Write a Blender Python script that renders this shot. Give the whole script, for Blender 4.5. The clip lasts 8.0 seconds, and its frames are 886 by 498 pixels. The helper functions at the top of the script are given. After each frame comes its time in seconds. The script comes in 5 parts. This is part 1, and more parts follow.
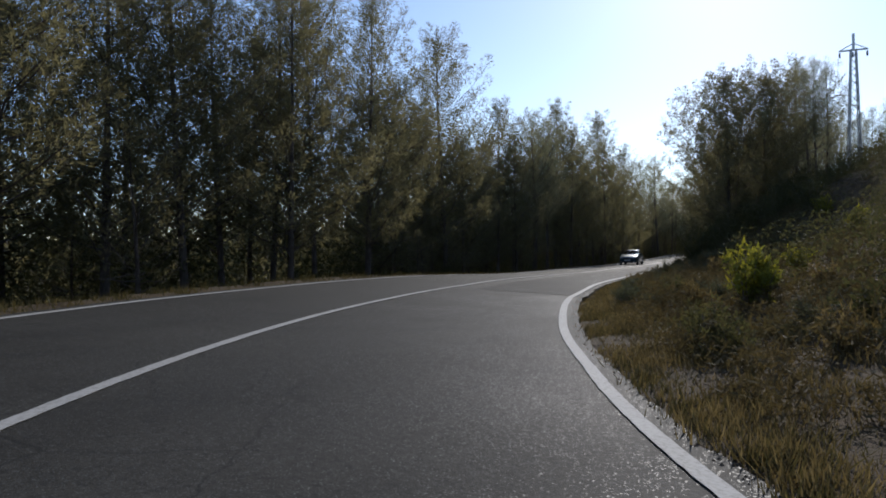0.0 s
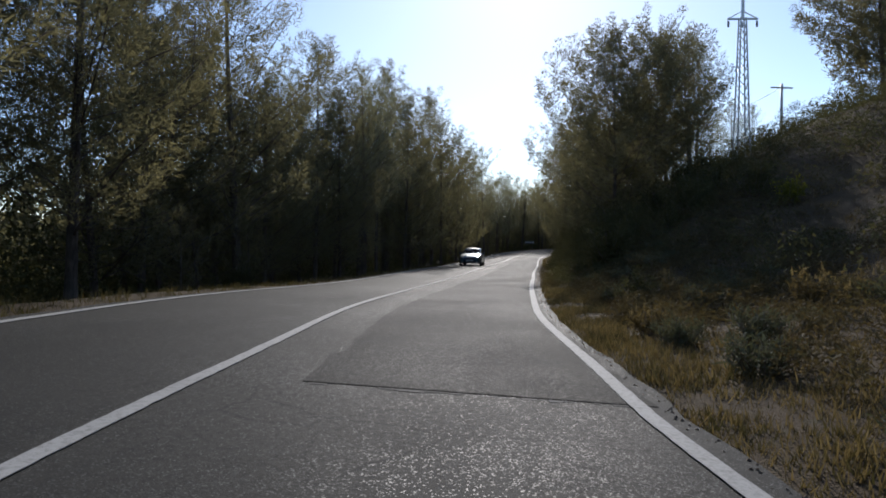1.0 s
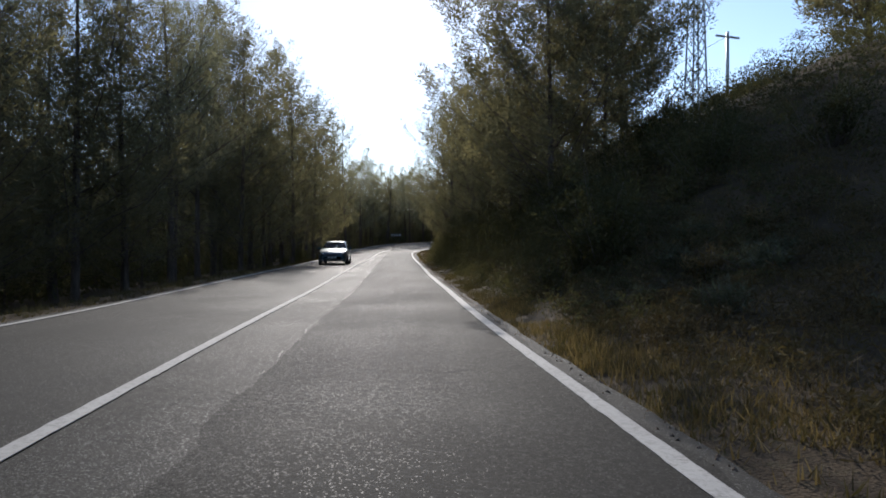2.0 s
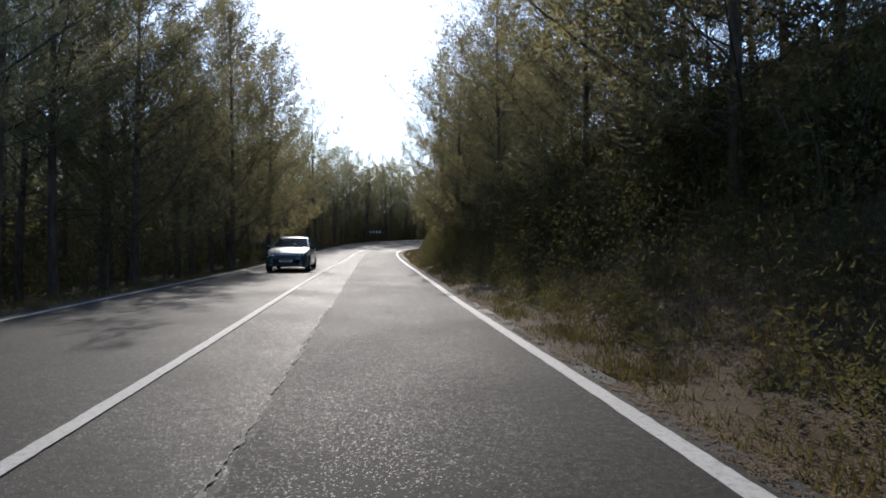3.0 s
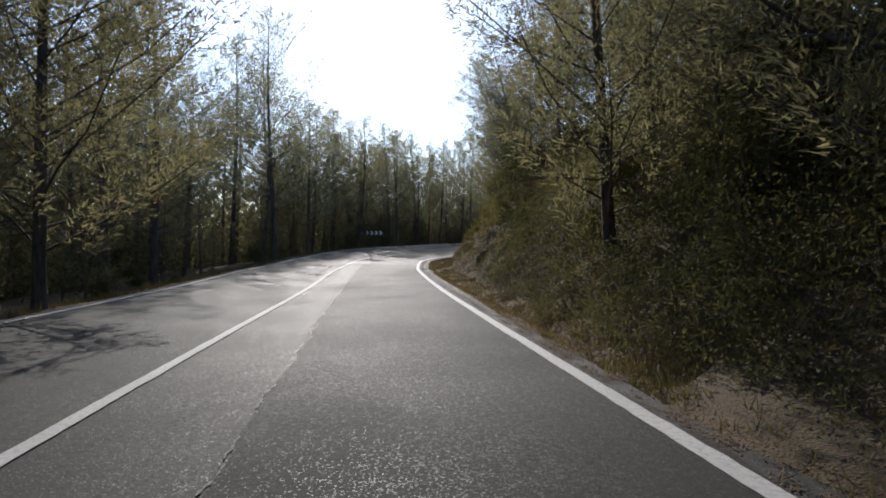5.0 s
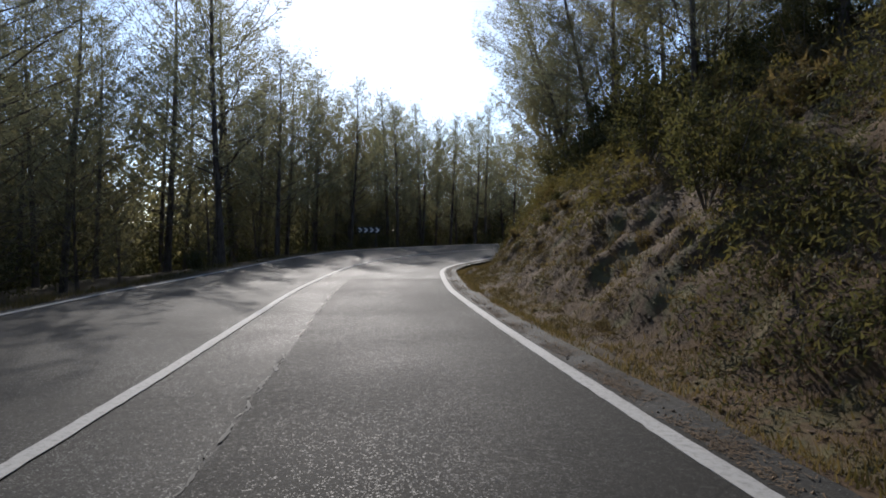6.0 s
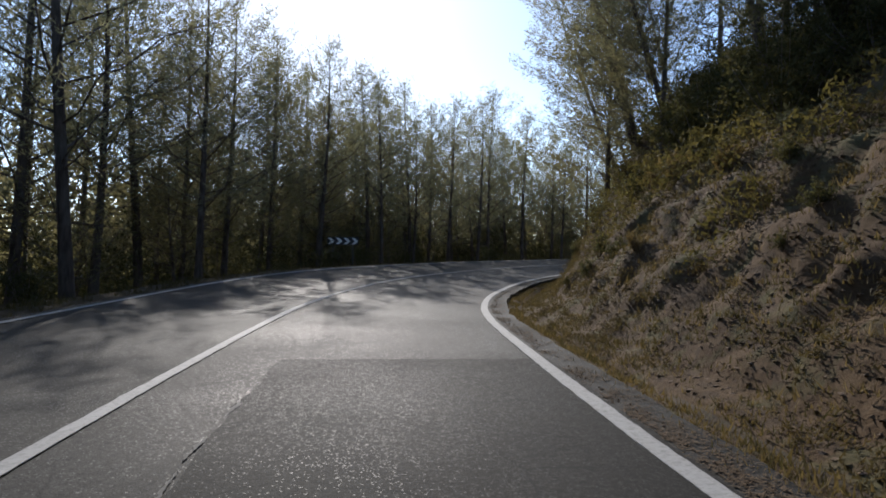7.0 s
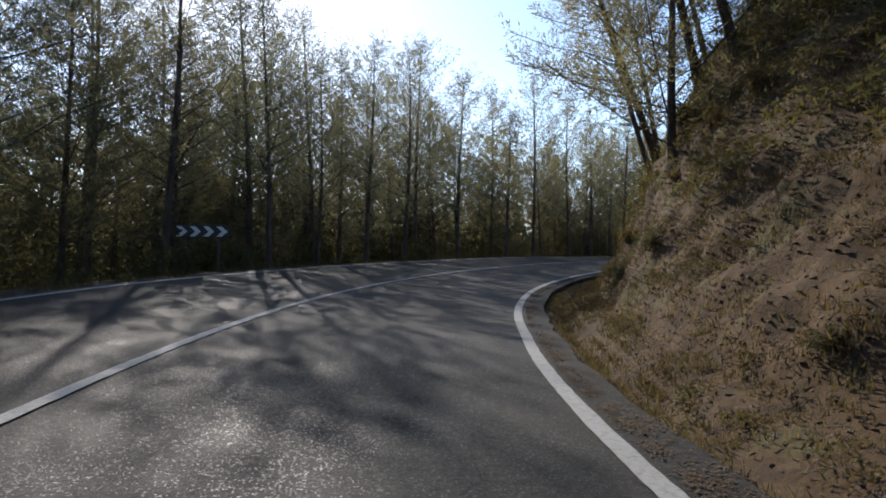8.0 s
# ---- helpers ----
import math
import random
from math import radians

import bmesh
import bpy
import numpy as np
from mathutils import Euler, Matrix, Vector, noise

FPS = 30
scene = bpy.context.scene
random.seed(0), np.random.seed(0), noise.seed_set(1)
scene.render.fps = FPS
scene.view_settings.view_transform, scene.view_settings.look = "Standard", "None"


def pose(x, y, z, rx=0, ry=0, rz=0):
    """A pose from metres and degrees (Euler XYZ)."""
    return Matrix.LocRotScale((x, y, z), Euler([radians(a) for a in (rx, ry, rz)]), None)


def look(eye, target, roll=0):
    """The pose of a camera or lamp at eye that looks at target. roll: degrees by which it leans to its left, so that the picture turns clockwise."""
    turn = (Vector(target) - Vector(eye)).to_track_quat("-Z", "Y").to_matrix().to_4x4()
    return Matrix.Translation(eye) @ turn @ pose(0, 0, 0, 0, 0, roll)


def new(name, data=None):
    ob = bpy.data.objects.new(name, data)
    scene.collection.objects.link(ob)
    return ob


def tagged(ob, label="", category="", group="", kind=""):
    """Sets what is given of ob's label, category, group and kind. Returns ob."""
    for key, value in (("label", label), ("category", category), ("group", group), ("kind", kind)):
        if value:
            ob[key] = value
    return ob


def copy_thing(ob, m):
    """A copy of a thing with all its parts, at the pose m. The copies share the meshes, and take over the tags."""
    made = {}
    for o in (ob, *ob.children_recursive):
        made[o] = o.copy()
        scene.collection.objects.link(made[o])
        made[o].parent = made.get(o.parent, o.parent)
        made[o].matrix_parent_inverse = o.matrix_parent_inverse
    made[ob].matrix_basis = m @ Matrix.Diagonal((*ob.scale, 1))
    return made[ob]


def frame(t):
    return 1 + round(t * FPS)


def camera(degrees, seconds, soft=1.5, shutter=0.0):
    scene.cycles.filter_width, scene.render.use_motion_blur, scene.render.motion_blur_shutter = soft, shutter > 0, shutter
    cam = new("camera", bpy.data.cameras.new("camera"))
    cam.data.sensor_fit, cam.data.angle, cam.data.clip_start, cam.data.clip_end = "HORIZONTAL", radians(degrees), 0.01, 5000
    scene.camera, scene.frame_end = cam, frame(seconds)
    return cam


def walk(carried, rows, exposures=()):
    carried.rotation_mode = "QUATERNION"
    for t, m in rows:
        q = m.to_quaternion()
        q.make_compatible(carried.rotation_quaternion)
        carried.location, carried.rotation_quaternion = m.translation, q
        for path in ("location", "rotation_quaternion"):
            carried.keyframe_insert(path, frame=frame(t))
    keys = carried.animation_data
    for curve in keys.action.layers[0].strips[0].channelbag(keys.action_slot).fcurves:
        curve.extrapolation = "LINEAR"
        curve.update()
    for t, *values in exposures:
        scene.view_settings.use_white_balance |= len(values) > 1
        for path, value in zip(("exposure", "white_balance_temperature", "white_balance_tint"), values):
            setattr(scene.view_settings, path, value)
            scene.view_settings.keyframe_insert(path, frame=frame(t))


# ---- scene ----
cam = camera(70.0, 8.0, soft=1.8)
# seconds, eye x y z, pitch, roll, yaw
PATH = [
    (0.0, 0.01, 0.01, 1.16, 0.26, 0.46, 32.44),
    (0.5, -3.61, 5.22, 1.17, 0.29, 0.79, 24.33),
    (1.0, -6.41, 11.08, 1.18, -0.07, -0.48, 15.11),
    (1.5, -8.11, 16.54, 1.19, -0.33, -0.71, 7.47),
    (1.7, -8.63, 18.87, 1.16, -0.40, -0.39, 4.84),
    (2.8, -10.78, 32.35, 1.03, -0.87, 0.17, 0.35),
    (3.0, -11.08, 34.79, 1.01, -0.65, -0.08, 0.16),
    (3.5, -11.82, 40.79, 0.99, -0.58, -0.16, -0.01),
    (4.0, -12.61, 47.51, 0.98, -0.47, 0.30, -0.45),
    (4.5, -13.35, 54.55, 0.95, -0.66, -0.06, -0.27),
    (4.7, -13.66, 57.23, 0.93, -0.46, 0.14, -0.10),
    (5.8, -15.26, 71.77, 0.91, 0.36, -0.14, -0.37),
    (6.0, -15.51, 74.16, 0.92, 0.09, -0.17, -0.60),
    (6.5, -16.13, 80.00, 0.95, 0.87, 0.26, -1.16),
    (7.0, -16.64, 85.87, 1.07, 1.53, -0.46, -2.69),
    (7.5, -16.87, 91.63, 1.19, 1.31, -0.67, -6.18),
    (8.0, -16.66, 97.34, 1.31, 1.25, -0.03, -11.24),
]
EXPOSURE, KELVIN = 0.42, 6150.0
walk(cam, [(t, pose(x, y, z, 90 + p, r, w)) for t, x, y, z, p, r, w in PATH],
     [(t, EXPOSURE + more, KELVIN + warm, 12.5) for t, more, warm in ((0.0, -0.1, 50), (1.5, 0.05, 100), (3.0, 0.6, 200), (4.5, 0.6, 150), (6.0, 0.3, 150), (7.0, 0.33, 150), (7.5, 0.36, 200), (8.0, 0.56, 300))])

# ---- world and sun ----
SUN_LEFT, SUN_UP = 8.0, 29.0        # degrees left of +y, degrees above the horizon
world = bpy.data.worlds.new("sky")
scene.world = world
world.use_nodes = True
wn, wl = world.node_tree.nodes, world.node_tree.links
sky = wn.new("ShaderNodeTexSky")
sky.sky_type = "NISHITA"
sky.sun_disc = False
sky.sun_elevation = radians(SUN_UP)
sky.sun_rotation = radians(-SUN_LEFT)
sky.air_density, sky.dust_density, sky.ozone_density = 0.9, 0.2, 1.5
wn["Background"].inputs["Strength"].default_value = 0.128
wl.new(sky.outputs["Color"], wn["Background"].inputs["Color"])
sun_data = bpy.data.lights.new("sun", "SUN")
sun_data.energy, sun_data.angle, sun_data.color = 3.2, radians(0.55), (1.0, 0.94, 0.85)
sun = new("sun", sun_data)
a, e = radians(SUN_LEFT), radians(SUN_UP)
SUN_WAY = Vector((-math.sin(a) * math.cos(e), math.cos(a) * math.cos(e), math.sin(e)))
sun.matrix_world = look(SUN_WAY * 200, (0, 0, 0))


# ---- materials ----
class Nodes:
    """A short way to write node materials."""

    def __init__(self, name):
        self.mat = bpy.data.materials.new(name)
        self.mat.use_nodes = True
        self.tree = self.mat.node_tree
        self.bsdf = self.tree.nodes["Principled BSDF"]
        self.coord = self.tree.nodes.new("ShaderNodeTexCoord").outputs["Object"]

    def add(self, kind, **values):
        n = self.tree.nodes.new(kind)
        for k, v in values.items():
            n.inputs[k.replace("_", " ")].default_value = v
        return n

    def link(self, a, b):
        self.tree.links.new(a, b)

    def noise(self, scale, detail=4.0, rough=0.55, vector=None, stretch=None):
        v = vector or self.coord
        if stretch:
            m = self.add("ShaderNodeMapping")
            m.inputs["Scale"].default_value = stretch
            self.link(v, m.inputs["Vector"])
            v = m.outputs["Vector"]
        n = self.add("ShaderNodeTexNoise", Scale=scale, Detail=detail, Roughness=rough)
        self.link(v, n.inputs["Vector"])
        return n.outputs["Fac"]

    def cells(self, scale, out="Distance"):
        n = self.add("ShaderNodeTexVoronoi", Scale=scale)
        self.link(self.coord, n.inputs["Vector"])
        return n.outputs[out]

    def ramp(self, fac, *stops):
        n = self.add("ShaderNodeValToRGB")
        r = n.color_ramp
        while len(r.elements) < len(stops):
            r.elements.new(0.5)
        for el, (p, c) in zip(r.elements, stops):
            el.position = p
            el.color = (*c, 1) if isinstance(c, tuple) else (c, c, c, 1)
        self.link(fac, n.inputs["Fac"])
        return n.outputs["Color"]

    def mix(self, fac, a, b, kind="MIX"):
        n = self.tree.nodes.new("ShaderNodeMix")
        n.data_type, n.blend_type = "RGBA", kind
        for k, v in ((0, fac), (6, a), (7, b)):
            sock = n.inputs[k]
            if isinstance(v, (int, float)):
                sock.default_value = v if k == 0 else (v, v, v, 1)
            elif isinstance(v, tuple):
                sock.default_value = (*v, 1)
            else:
                self.link(v, sock)
        return n.outputs[2]

    def bump(self, height, strength=0.4, distance=0.02):
        n = self.add("ShaderNodeBump", Strength=strength, Distance=distance)
        self.link(height, n.inputs["Height"])
        self.link(n.outputs["Normal"], self.bsdf.inputs["Normal"])

    def base(self, color):
        if isinstance(color, tuple):
            self.bsdf.inputs["Base Color"].default_value = (*color, 1)
        else:
            self.link(color, self.bsdf.inputs["Base Color"])

    def set(self, **values):
        for k, v in values.items():
            s = self.bsdf.inputs[k.replace("_", " ")]
            if isinstance(v, (int, float, tuple)):
                s.default_value = v
            else:
                self.link(v, s)
        return self


def asphalt(name, light, dark, speckle=0.35, rough=0.52, shine=0.3, glint=1.0):
    n = Nodes(name)
    big = n.noise(0.35, 5, 0.6)
    wheel = n.noise(0.6, 3, 0.5, stretch=(1.0, 0.12, 1.0))
    grain = n.noise(95, 3, 0.7)
    stones = n.cells(70)
    col = n.mix(n.ramp(big, (0.3, 0.0), (0.72, 1.0)), dark, light)
    col = n.mix(n.ramp(wheel, (0.45, 0.0), (0.7, 0.55)), col, tuple(c * 0.72 for c in dark))
    col = n.mix(n.ramp(grain, (0.54, 0.0), (0.74, speckle)), col, (0.16, 0.155, 0.14))
    coarse = n.noise(24, 4, 0.75)
    col = n.mix(n.ramp(coarse, (0.52, 0.0), (0.70, 0.6)), col, (0.075, 0.073, 0.066))
    col = n.mix(n.ramp(n.noise(17, 4, 0.75), (0.50, 0.0), (0.68, 0.75)), col, (0.012, 0.012, 0.0115))
    stain = n.noise(1.6, 5, 0.7, stretch=(1.0, 0.35, 1.0))
    col = n.mix(n.ramp(stain, (0.54, 0.0), (0.7, 0.55)), col, (0.02, 0.02, 0.019))
    cr = n.add("ShaderNodeTexVoronoi", Scale=0.9)
    cr.feature = "DISTANCE_TO_EDGE"
    warp = n.add("ShaderNodeTexNoise", Scale=2.5, Detail=4)
    n.link(n.coord, warp.inputs["Vector"])
    vec = n.mix(0.25, n.coord, warp.outputs["Color"], "ADD")
    n.link(vec, cr.inputs["Vector"])
    crack = n.mix(1.0, n.ramp(cr.outputs["Distance"], (0.004, 1.0), (0.012, 0.0)),
                  n.ramp(n.noise(0.22, 2), (0.47, 0.0), (0.6, 0.85)), "MULTIPLY")
    col = n.mix(crack, col, (0.015, 0.015, 0.014))
    n.base(col)
    chips = n.tree.nodes.new("ShaderNodeSeparateColor")
    n.link(n.cells(115, "Color"), chips.inputs[0])
    worn = n.ramp(n.noise(0.5, 3, 0.6), (0.42, 0.97), (0.62, 0.88))
    lit = n.tree.nodes.new("ShaderNodeMath")
    lit.operation = "GREATER_THAN"
    n.link(chips.outputs[0], lit.inputs[0])
    n.link(worn, lit.inputs[1])
    n.set(Roughness=n.mix(lit.outputs[0], n.ramp(big, (0.2, rough - 0.06), (0.8, rough + 0.08)), rough - 0.24),
          Specular_IOR_Level=n.mix(lit.outputs[0], shine, shine * glint))
    h = n.mix(0.35, n.mix(0.5, stones, grain), n.noise(210, 2, 0.6))
    n.bump(h, 0.6, 0.005)
    return n.mat


def paint_white(name):
    n = Nodes(name)
    wear = n.ramp(n.noise(22, 7, 0.8), (0.48, 0.0), (0.66, 0.8))
    fine = n.ramp(n.noise(60, 3), (0.55, 0.0), (0.7, 0.5))
    col = n.mix(n.noise(1.3, 3), (0.36, 0.352, 0.33), (0.25, 0.245, 0.23))
    col = n.mix(wear, col, (0.13, 0.125, 0.115))
    col = n.mix(fine, col, (0.25, 0.24, 0.22))
    n.base(col)
    n.set(Roughness=0.75, Specular_IOR_Level=0.22)
    n.bump(n.noise(90, 2), 0.3, 0.006)
    return n.mat


def earth(name, a, b, c, scale=1.0, depth=0.08):
    n = Nodes(name)
    col = n.mix(n.ramp(n.noise(0.45 * scale, 6, 0.65), (0.35, 0.0), (0.65, 1.0)), a, b)
    col = n.mix(n.ramp(n.noise(5 * scale, 5, 0.7), (0.5, 0.0), (0.7, 0.8)), col, c)
    col = n.mix(n.ramp(n.noise(38 * scale, 3, 0.7), (0.4, 0.0), (0.75, 0.55)), col, tuple(x * 0.45 for x in a))
    n.base(col)
    n.set(Roughness=0.95, Specular_IOR_Level=0.15)
    n.bump(n.mix(0.5, n.noise(9 * scale, 6, 0.7), n.cells(26 * scale)), 0.8, depth)
    return n.mat


def rubble_slope(name):
    """Crumbling brown soil with broken stone, dry litter and olive growth."""
    n = Nodes(name)
    col = n.mix(n.ramp(n.noise(0.5, 6, 0.7), (0.35, 0.0), (0.65, 1.0)), (0.074, 0.047, 0.026), (0.115, 0.074, 0.039))
    bits = n.tree.nodes.new("ShaderNodeTexVoronoi")
    bits.inputs["Scale"].default_value = 6.0
    wob = n.add("ShaderNodeTexNoise", Scale=4.0, Detail=5.0)
    n.link(n.coord, wob.inputs["Vector"])
    n.link(n.mix(0.35, n.coord, wob.outputs["Color"], "ADD"), bits.inputs["Vector"])
    tone = n.tree.nodes.new("ShaderNodeSeparateColor")
    n.link(bits.outputs["Color"], tone.inputs[0])
    col = n.mix(n.ramp(tone.outputs[0], (0.45, 0.0), (1.0, 0.6)), col, (0.145, 0.099, 0.057))
    col = n.mix(n.ramp(tone.outputs[1], (0.6, 0.0), (1.0, 0.8)), col, (0.07, 0.05, 0.034))
    col = n.mix(n.ramp(n.noise(1.1, 5, 0.7), (0.52, 0.0), (0.62, 0.75)), col, (0.105, 0.098, 0.045))
    col = n.mix(n.ramp(n.noise(26, 4, 0.75), (0.5, 0.0), (0.72, 0.7)), col, (0.06, 0.043, 0.03))
    n.base(col)
    n.set(Roughness=0.95, Specular_IOR_Level=0.12)
    n.bump(n.mix(0.3, n.noise(5, 8, 0.8), n.mix(0.5, n.cells(9.0), n.noise(22, 5, 0.75))), 0.8, 0.07)
    return n.mat


def leafy(name, a, b, c, translucent=0.45):
    """Foliage: colour varies by clump and leaf, and some light passes through."""
    n = Nodes(name)
    geo = n.tree.nodes.new("ShaderNodeNewGeometry").outputs["Random Per Island"]
    obj = n.tree.nodes.new("ShaderNodeObjectInfo").outputs["Random"]
    col = n.mix(n.ramp(n.noise(0.8, 3), (0.38, 0.0), (0.62, 1.0)), a, b)
    col = n.mix(n.ramp(geo, (0.55, 0.0), (1.0, 0.8)), col, c)
    col = n.mix(n.ramp(obj, (0.0, 0.0), (1.0, 0.3)), col, tuple(x * 0.6 for x in a))
    n.base(col)
    n.set(Roughness=0.8, Specular_IOR_Level=0.1)
    tr = n.tree.nodes.new("ShaderNodeBsdfTranslucent")
    n.link(n.mix(1.0, col, (1.2, 1.13, 0.78), "MULTIPLY"), tr.inputs["Color"])
    ms = n.tree.nodes.new("ShaderNodeMixShader")
    ms.inputs[0].default_value = translucent
    n.link(n.bsdf.outputs[0], ms.inputs[1])
    n.link(tr.outputs[0], ms.inputs[2])
    n.link(ms.outputs[0], n.tree.nodes["Material Output"].inputs["Surface"])
    return n.mat


def bark(name, a, b):
    n = Nodes(name)
    ridges = n.noise(9, 5, 0.7, stretch=(1, 1, 0.22))
    col = n.mix(n.ramp(ridges, (0.35, 0.0), (0.65, 1.0)), a, b)
    col = n.mix(n.ramp(n.noise(1.2, 3), (0.45, 0.0), (0.7, 0.5)), col, (0.16, 0.15, 0.13))
    n.base(col)
    n.set(Roughness=0.95, Specular_IOR_Level=0.15)
    n.bump(ridges, 0.9, 0.05)
    return n.mat


def plain(name, color, rough=0.5, metal=0.0, grime=0.25, scale=6.0, bump=0.0):
    n = Nodes(name)
    g = n.ramp(n.noise(scale, 5, 0.65), (0.4, 0.0), (0.75, grime))
    n.base(n.mix(g, color, tuple(c * 0.45 + 0.02 for c in color)))
    n.set(Roughness=rough, Metallic=metal)
    if bump:
        n.bump(n.noise(scale * 8, 3), 0.3, bump)
    return n.mat


M_ASPHALT = asphalt("asphalt_old", (0.037, 0.035, 0.030), (0.0242, 0.023, 0.0198), 0.5, 0.74, 0.085, 3.2)
M_PATCH = asphalt("asphalt_overlay", (0.0288, 0.0272, 0.0235), (0.02, 0.019, 0.0165), 0.35, 0.76, 0.055, 1.5)
M_PAINT = paint_white("road_paint")
M_SEAM = plain("pale_seam_residue", (0.14, 0.132, 0.118), 0.8, 0, 0.6, 20, 0.005)
M_SEAM.node_tree.nodes["Principled BSDF"].inputs["Specular IOR Level"].default_value = 0.08
M_FOREST = earth("forest_litter", (0.060, 0.042, 0.025), (0.085, 0.060, 0.034), (0.062, 0.055, 0.028), 1.6, 0.03)
M_CUT = rubble_slope("rocky_cut")
M_LITTER = earth("needle_litter", (0.10, 0.068, 0.041), (0.145, 0.10, 0.06), (0.07, 0.05, 0.033), 3.0, 0.02)
M_STONE = earth("broken_limestone", (0.15, 0.104, 0.07), (0.215, 0.157, 0.108), (0.11, 0.078, 0.052), 3.0, 0.04)
M_NEEDLE = leafy("pine_needles", (0.134, 0.130, 0.090), (0.162, 0.153, 0.100), (0.208, 0.186, 0.118), 0.64)
M_NEEDLE_PALE = leafy("pale_pine_needles", (0.162, 0.168, 0.132), (0.192, 0.195, 0.152), (0.235, 0.222, 0.168), 0.72)
M_SHRUB = leafy("shrub_leaves", (0.060, 0.064, 0.032), (0.090, 0.088, 0.042), (0.135, 0.120, 0.058), 0.42)
M_SHRUB_YELLOW = leafy("yellow_broom_leaves", (0.13, 0.14, 0.03), (0.2, 0.2, 0.04), (0.38, 0.34, 0.04), 0.4)
M_SHRUB_GREY = leafy("grey_green_leaves", (0.085, 0.095, 0.06), (0.12, 0.125, 0.08), (0.15, 0.13, 0.08), 0.25)
M_GRASS = leafy("dry_grass", (0.13, 0.10, 0.05), (0.19, 0.145, 0.075), (0.27, 0.21, 0.115), 0.35)
M_GRASS_GREEN = leafy("verge_grass", (0.070, 0.066, 0.030), (0.115, 0.096, 0.045), (0.22, 0.165, 0.08), 0.3)
M_SCRUB = leafy("brown_scrub", (0.075, 0.058, 0.032), (0.105, 0.088, 0.042), (0.16, 0.12, 0.06), 0.3)
M_OLIVE = leafy("olive_bank_leaves", (0.095, 0.088, 0.036), (0.14, 0.122, 0.05), (0.20, 0.165, 0.07), 0.4)
M_BARK = bark("pine_bark", (0.045, 0.035, 0.028), (0.13, 0.10, 0.08))
M_TWIG = bark("dead_twigs", (0.10, 0.08, 0.065), (0.2, 0.17, 0.14))


# ---- the road's line ----
def spline(points, step=0.5):
    """Evenly spaced points on a smooth curve through the given ones."""
    p = np.array(points, float)
    p = np.vstack([2 * p[0] - p[1], p, 2 * p[-1] - p[-2]])
    out = []
    for i in range(1, len(p) - 2):
        for u in np.linspace(0, 1, 24, endpoint=False):
            a0, a1, a2, a3 = p[i - 1], p[i], p[i + 1], p[i + 2]
            out.append(0.5 * (2 * a1 + (a2 - a0) * u + (2 * a0 - 5 * a1 + 4 * a2 - a3) * u * u + (3 * a1 - a0 - 3 * a2 + a3) * u ** 3))
    out = np.array(out)
    d = np.concatenate([[0], np.cumsum(np.hypot(*np.diff(out, axis=0).T))])
    s = np.arange(0, d[-1], step)
    return np.column_stack([np.interp(s, d, out[:, k]) for k in (0, 1)])


BEND = (22.0, 97.0, 41.0)           # the last bend: its middle and the centre line's radius
control = [(27, -28), (19.5, -22.5), (13, -17), (7.3, -12.0), (2.8, -7.4), (-1.0, -2.6), (-4.6, 2.3), (-7.05, 7.1), (-8.8, 12.2),
           (-10.0, 17), (-11.2, 22), (-12.05, 27.5), (-12.8, 33), (-13.5, 39), (-14.25, 45.4), (-15.0, 52), (-15.9, 60),
           (-16.8, 69), (-17.65, 78), (-18.25, 84), (-18.75, 90)]
for k in range(0, 17):
    t = math.radians(6 * k)
    control.append((BEND[0] - BEND[2] * math.cos(t), BEND[1] + BEND[2] * math.sin(t)))
LINE = spline(control)
LINE_S = np.arange(len(LINE)) * 0.5
TAN = np.gradient(LINE, axis=0)
TAN /= np.hypot(*TAN.T)[:, None]
RIGHT = np.column_stack([TAN[:, 1], -TAN[:, 0]])
S_AT_Y = lambda y: float(np.interp(y, LINE[LINE[:, 1] < 97, 1], LINE_S[LINE[:, 1] < 97]))
S_BEND = S_AT_Y(96.5)


def smooth(x, lo, hi):
    u = np.clip((np.asarray(x, float) - lo) / (hi - lo), 0, 1)
    return u * u * (3 - 2 * u)


def lane_z(s):
    """Height of the road under the right lane."""
    ys = [-60, S_AT_Y(-10), S_AT_Y(5), S_AT_Y(20), S_AT_Y(35), S_AT_Y(50), S_AT_Y(65), S_AT_Y(80), S_AT_Y(95), S_BEND + 14, S_BEND + 40]
    zs = [0.0, 0.0, 0.02, 0.03, -0.14, -0.18, -0.26, -0.20, 0.12, 0.55, 1.35]
    w = np.asarray(s, float)
    return sum(np.interp(w + o, ys, zs) for o in (-5, -2.5, 0, 2.5, 5)) / 5


def bank(s):
    """Cross fall: metres that the road falls for a metre to the right."""
    s = np.asarray(s, float)
    return 0.058 * (1 - smooth(s, S_AT_Y(14), S_AT_Y(36))) + 0.066 * smooth(s, S_AT_Y(90), S_AT_Y(97) + 15)


def road_z(s, d):
    return lane_z(s) - bank(s) * (np.asarray(d) - 1.9)


def spot(s, d, up=0.0):
    """The place on the road's surface at s along it and d metres right of its centre line."""
    x = np.interp(s, LINE_S, LINE[:, 0]) + d * np.interp(s, LINE_S, RIGHT[:, 0])
    y = np.interp(s, LINE_S, LINE[:, 1]) + d * np.interp(s, LINE_S, RIGHT[:, 1])
    return np.stack([x, y, road_z(s, d) + up + 0 * x], -1)


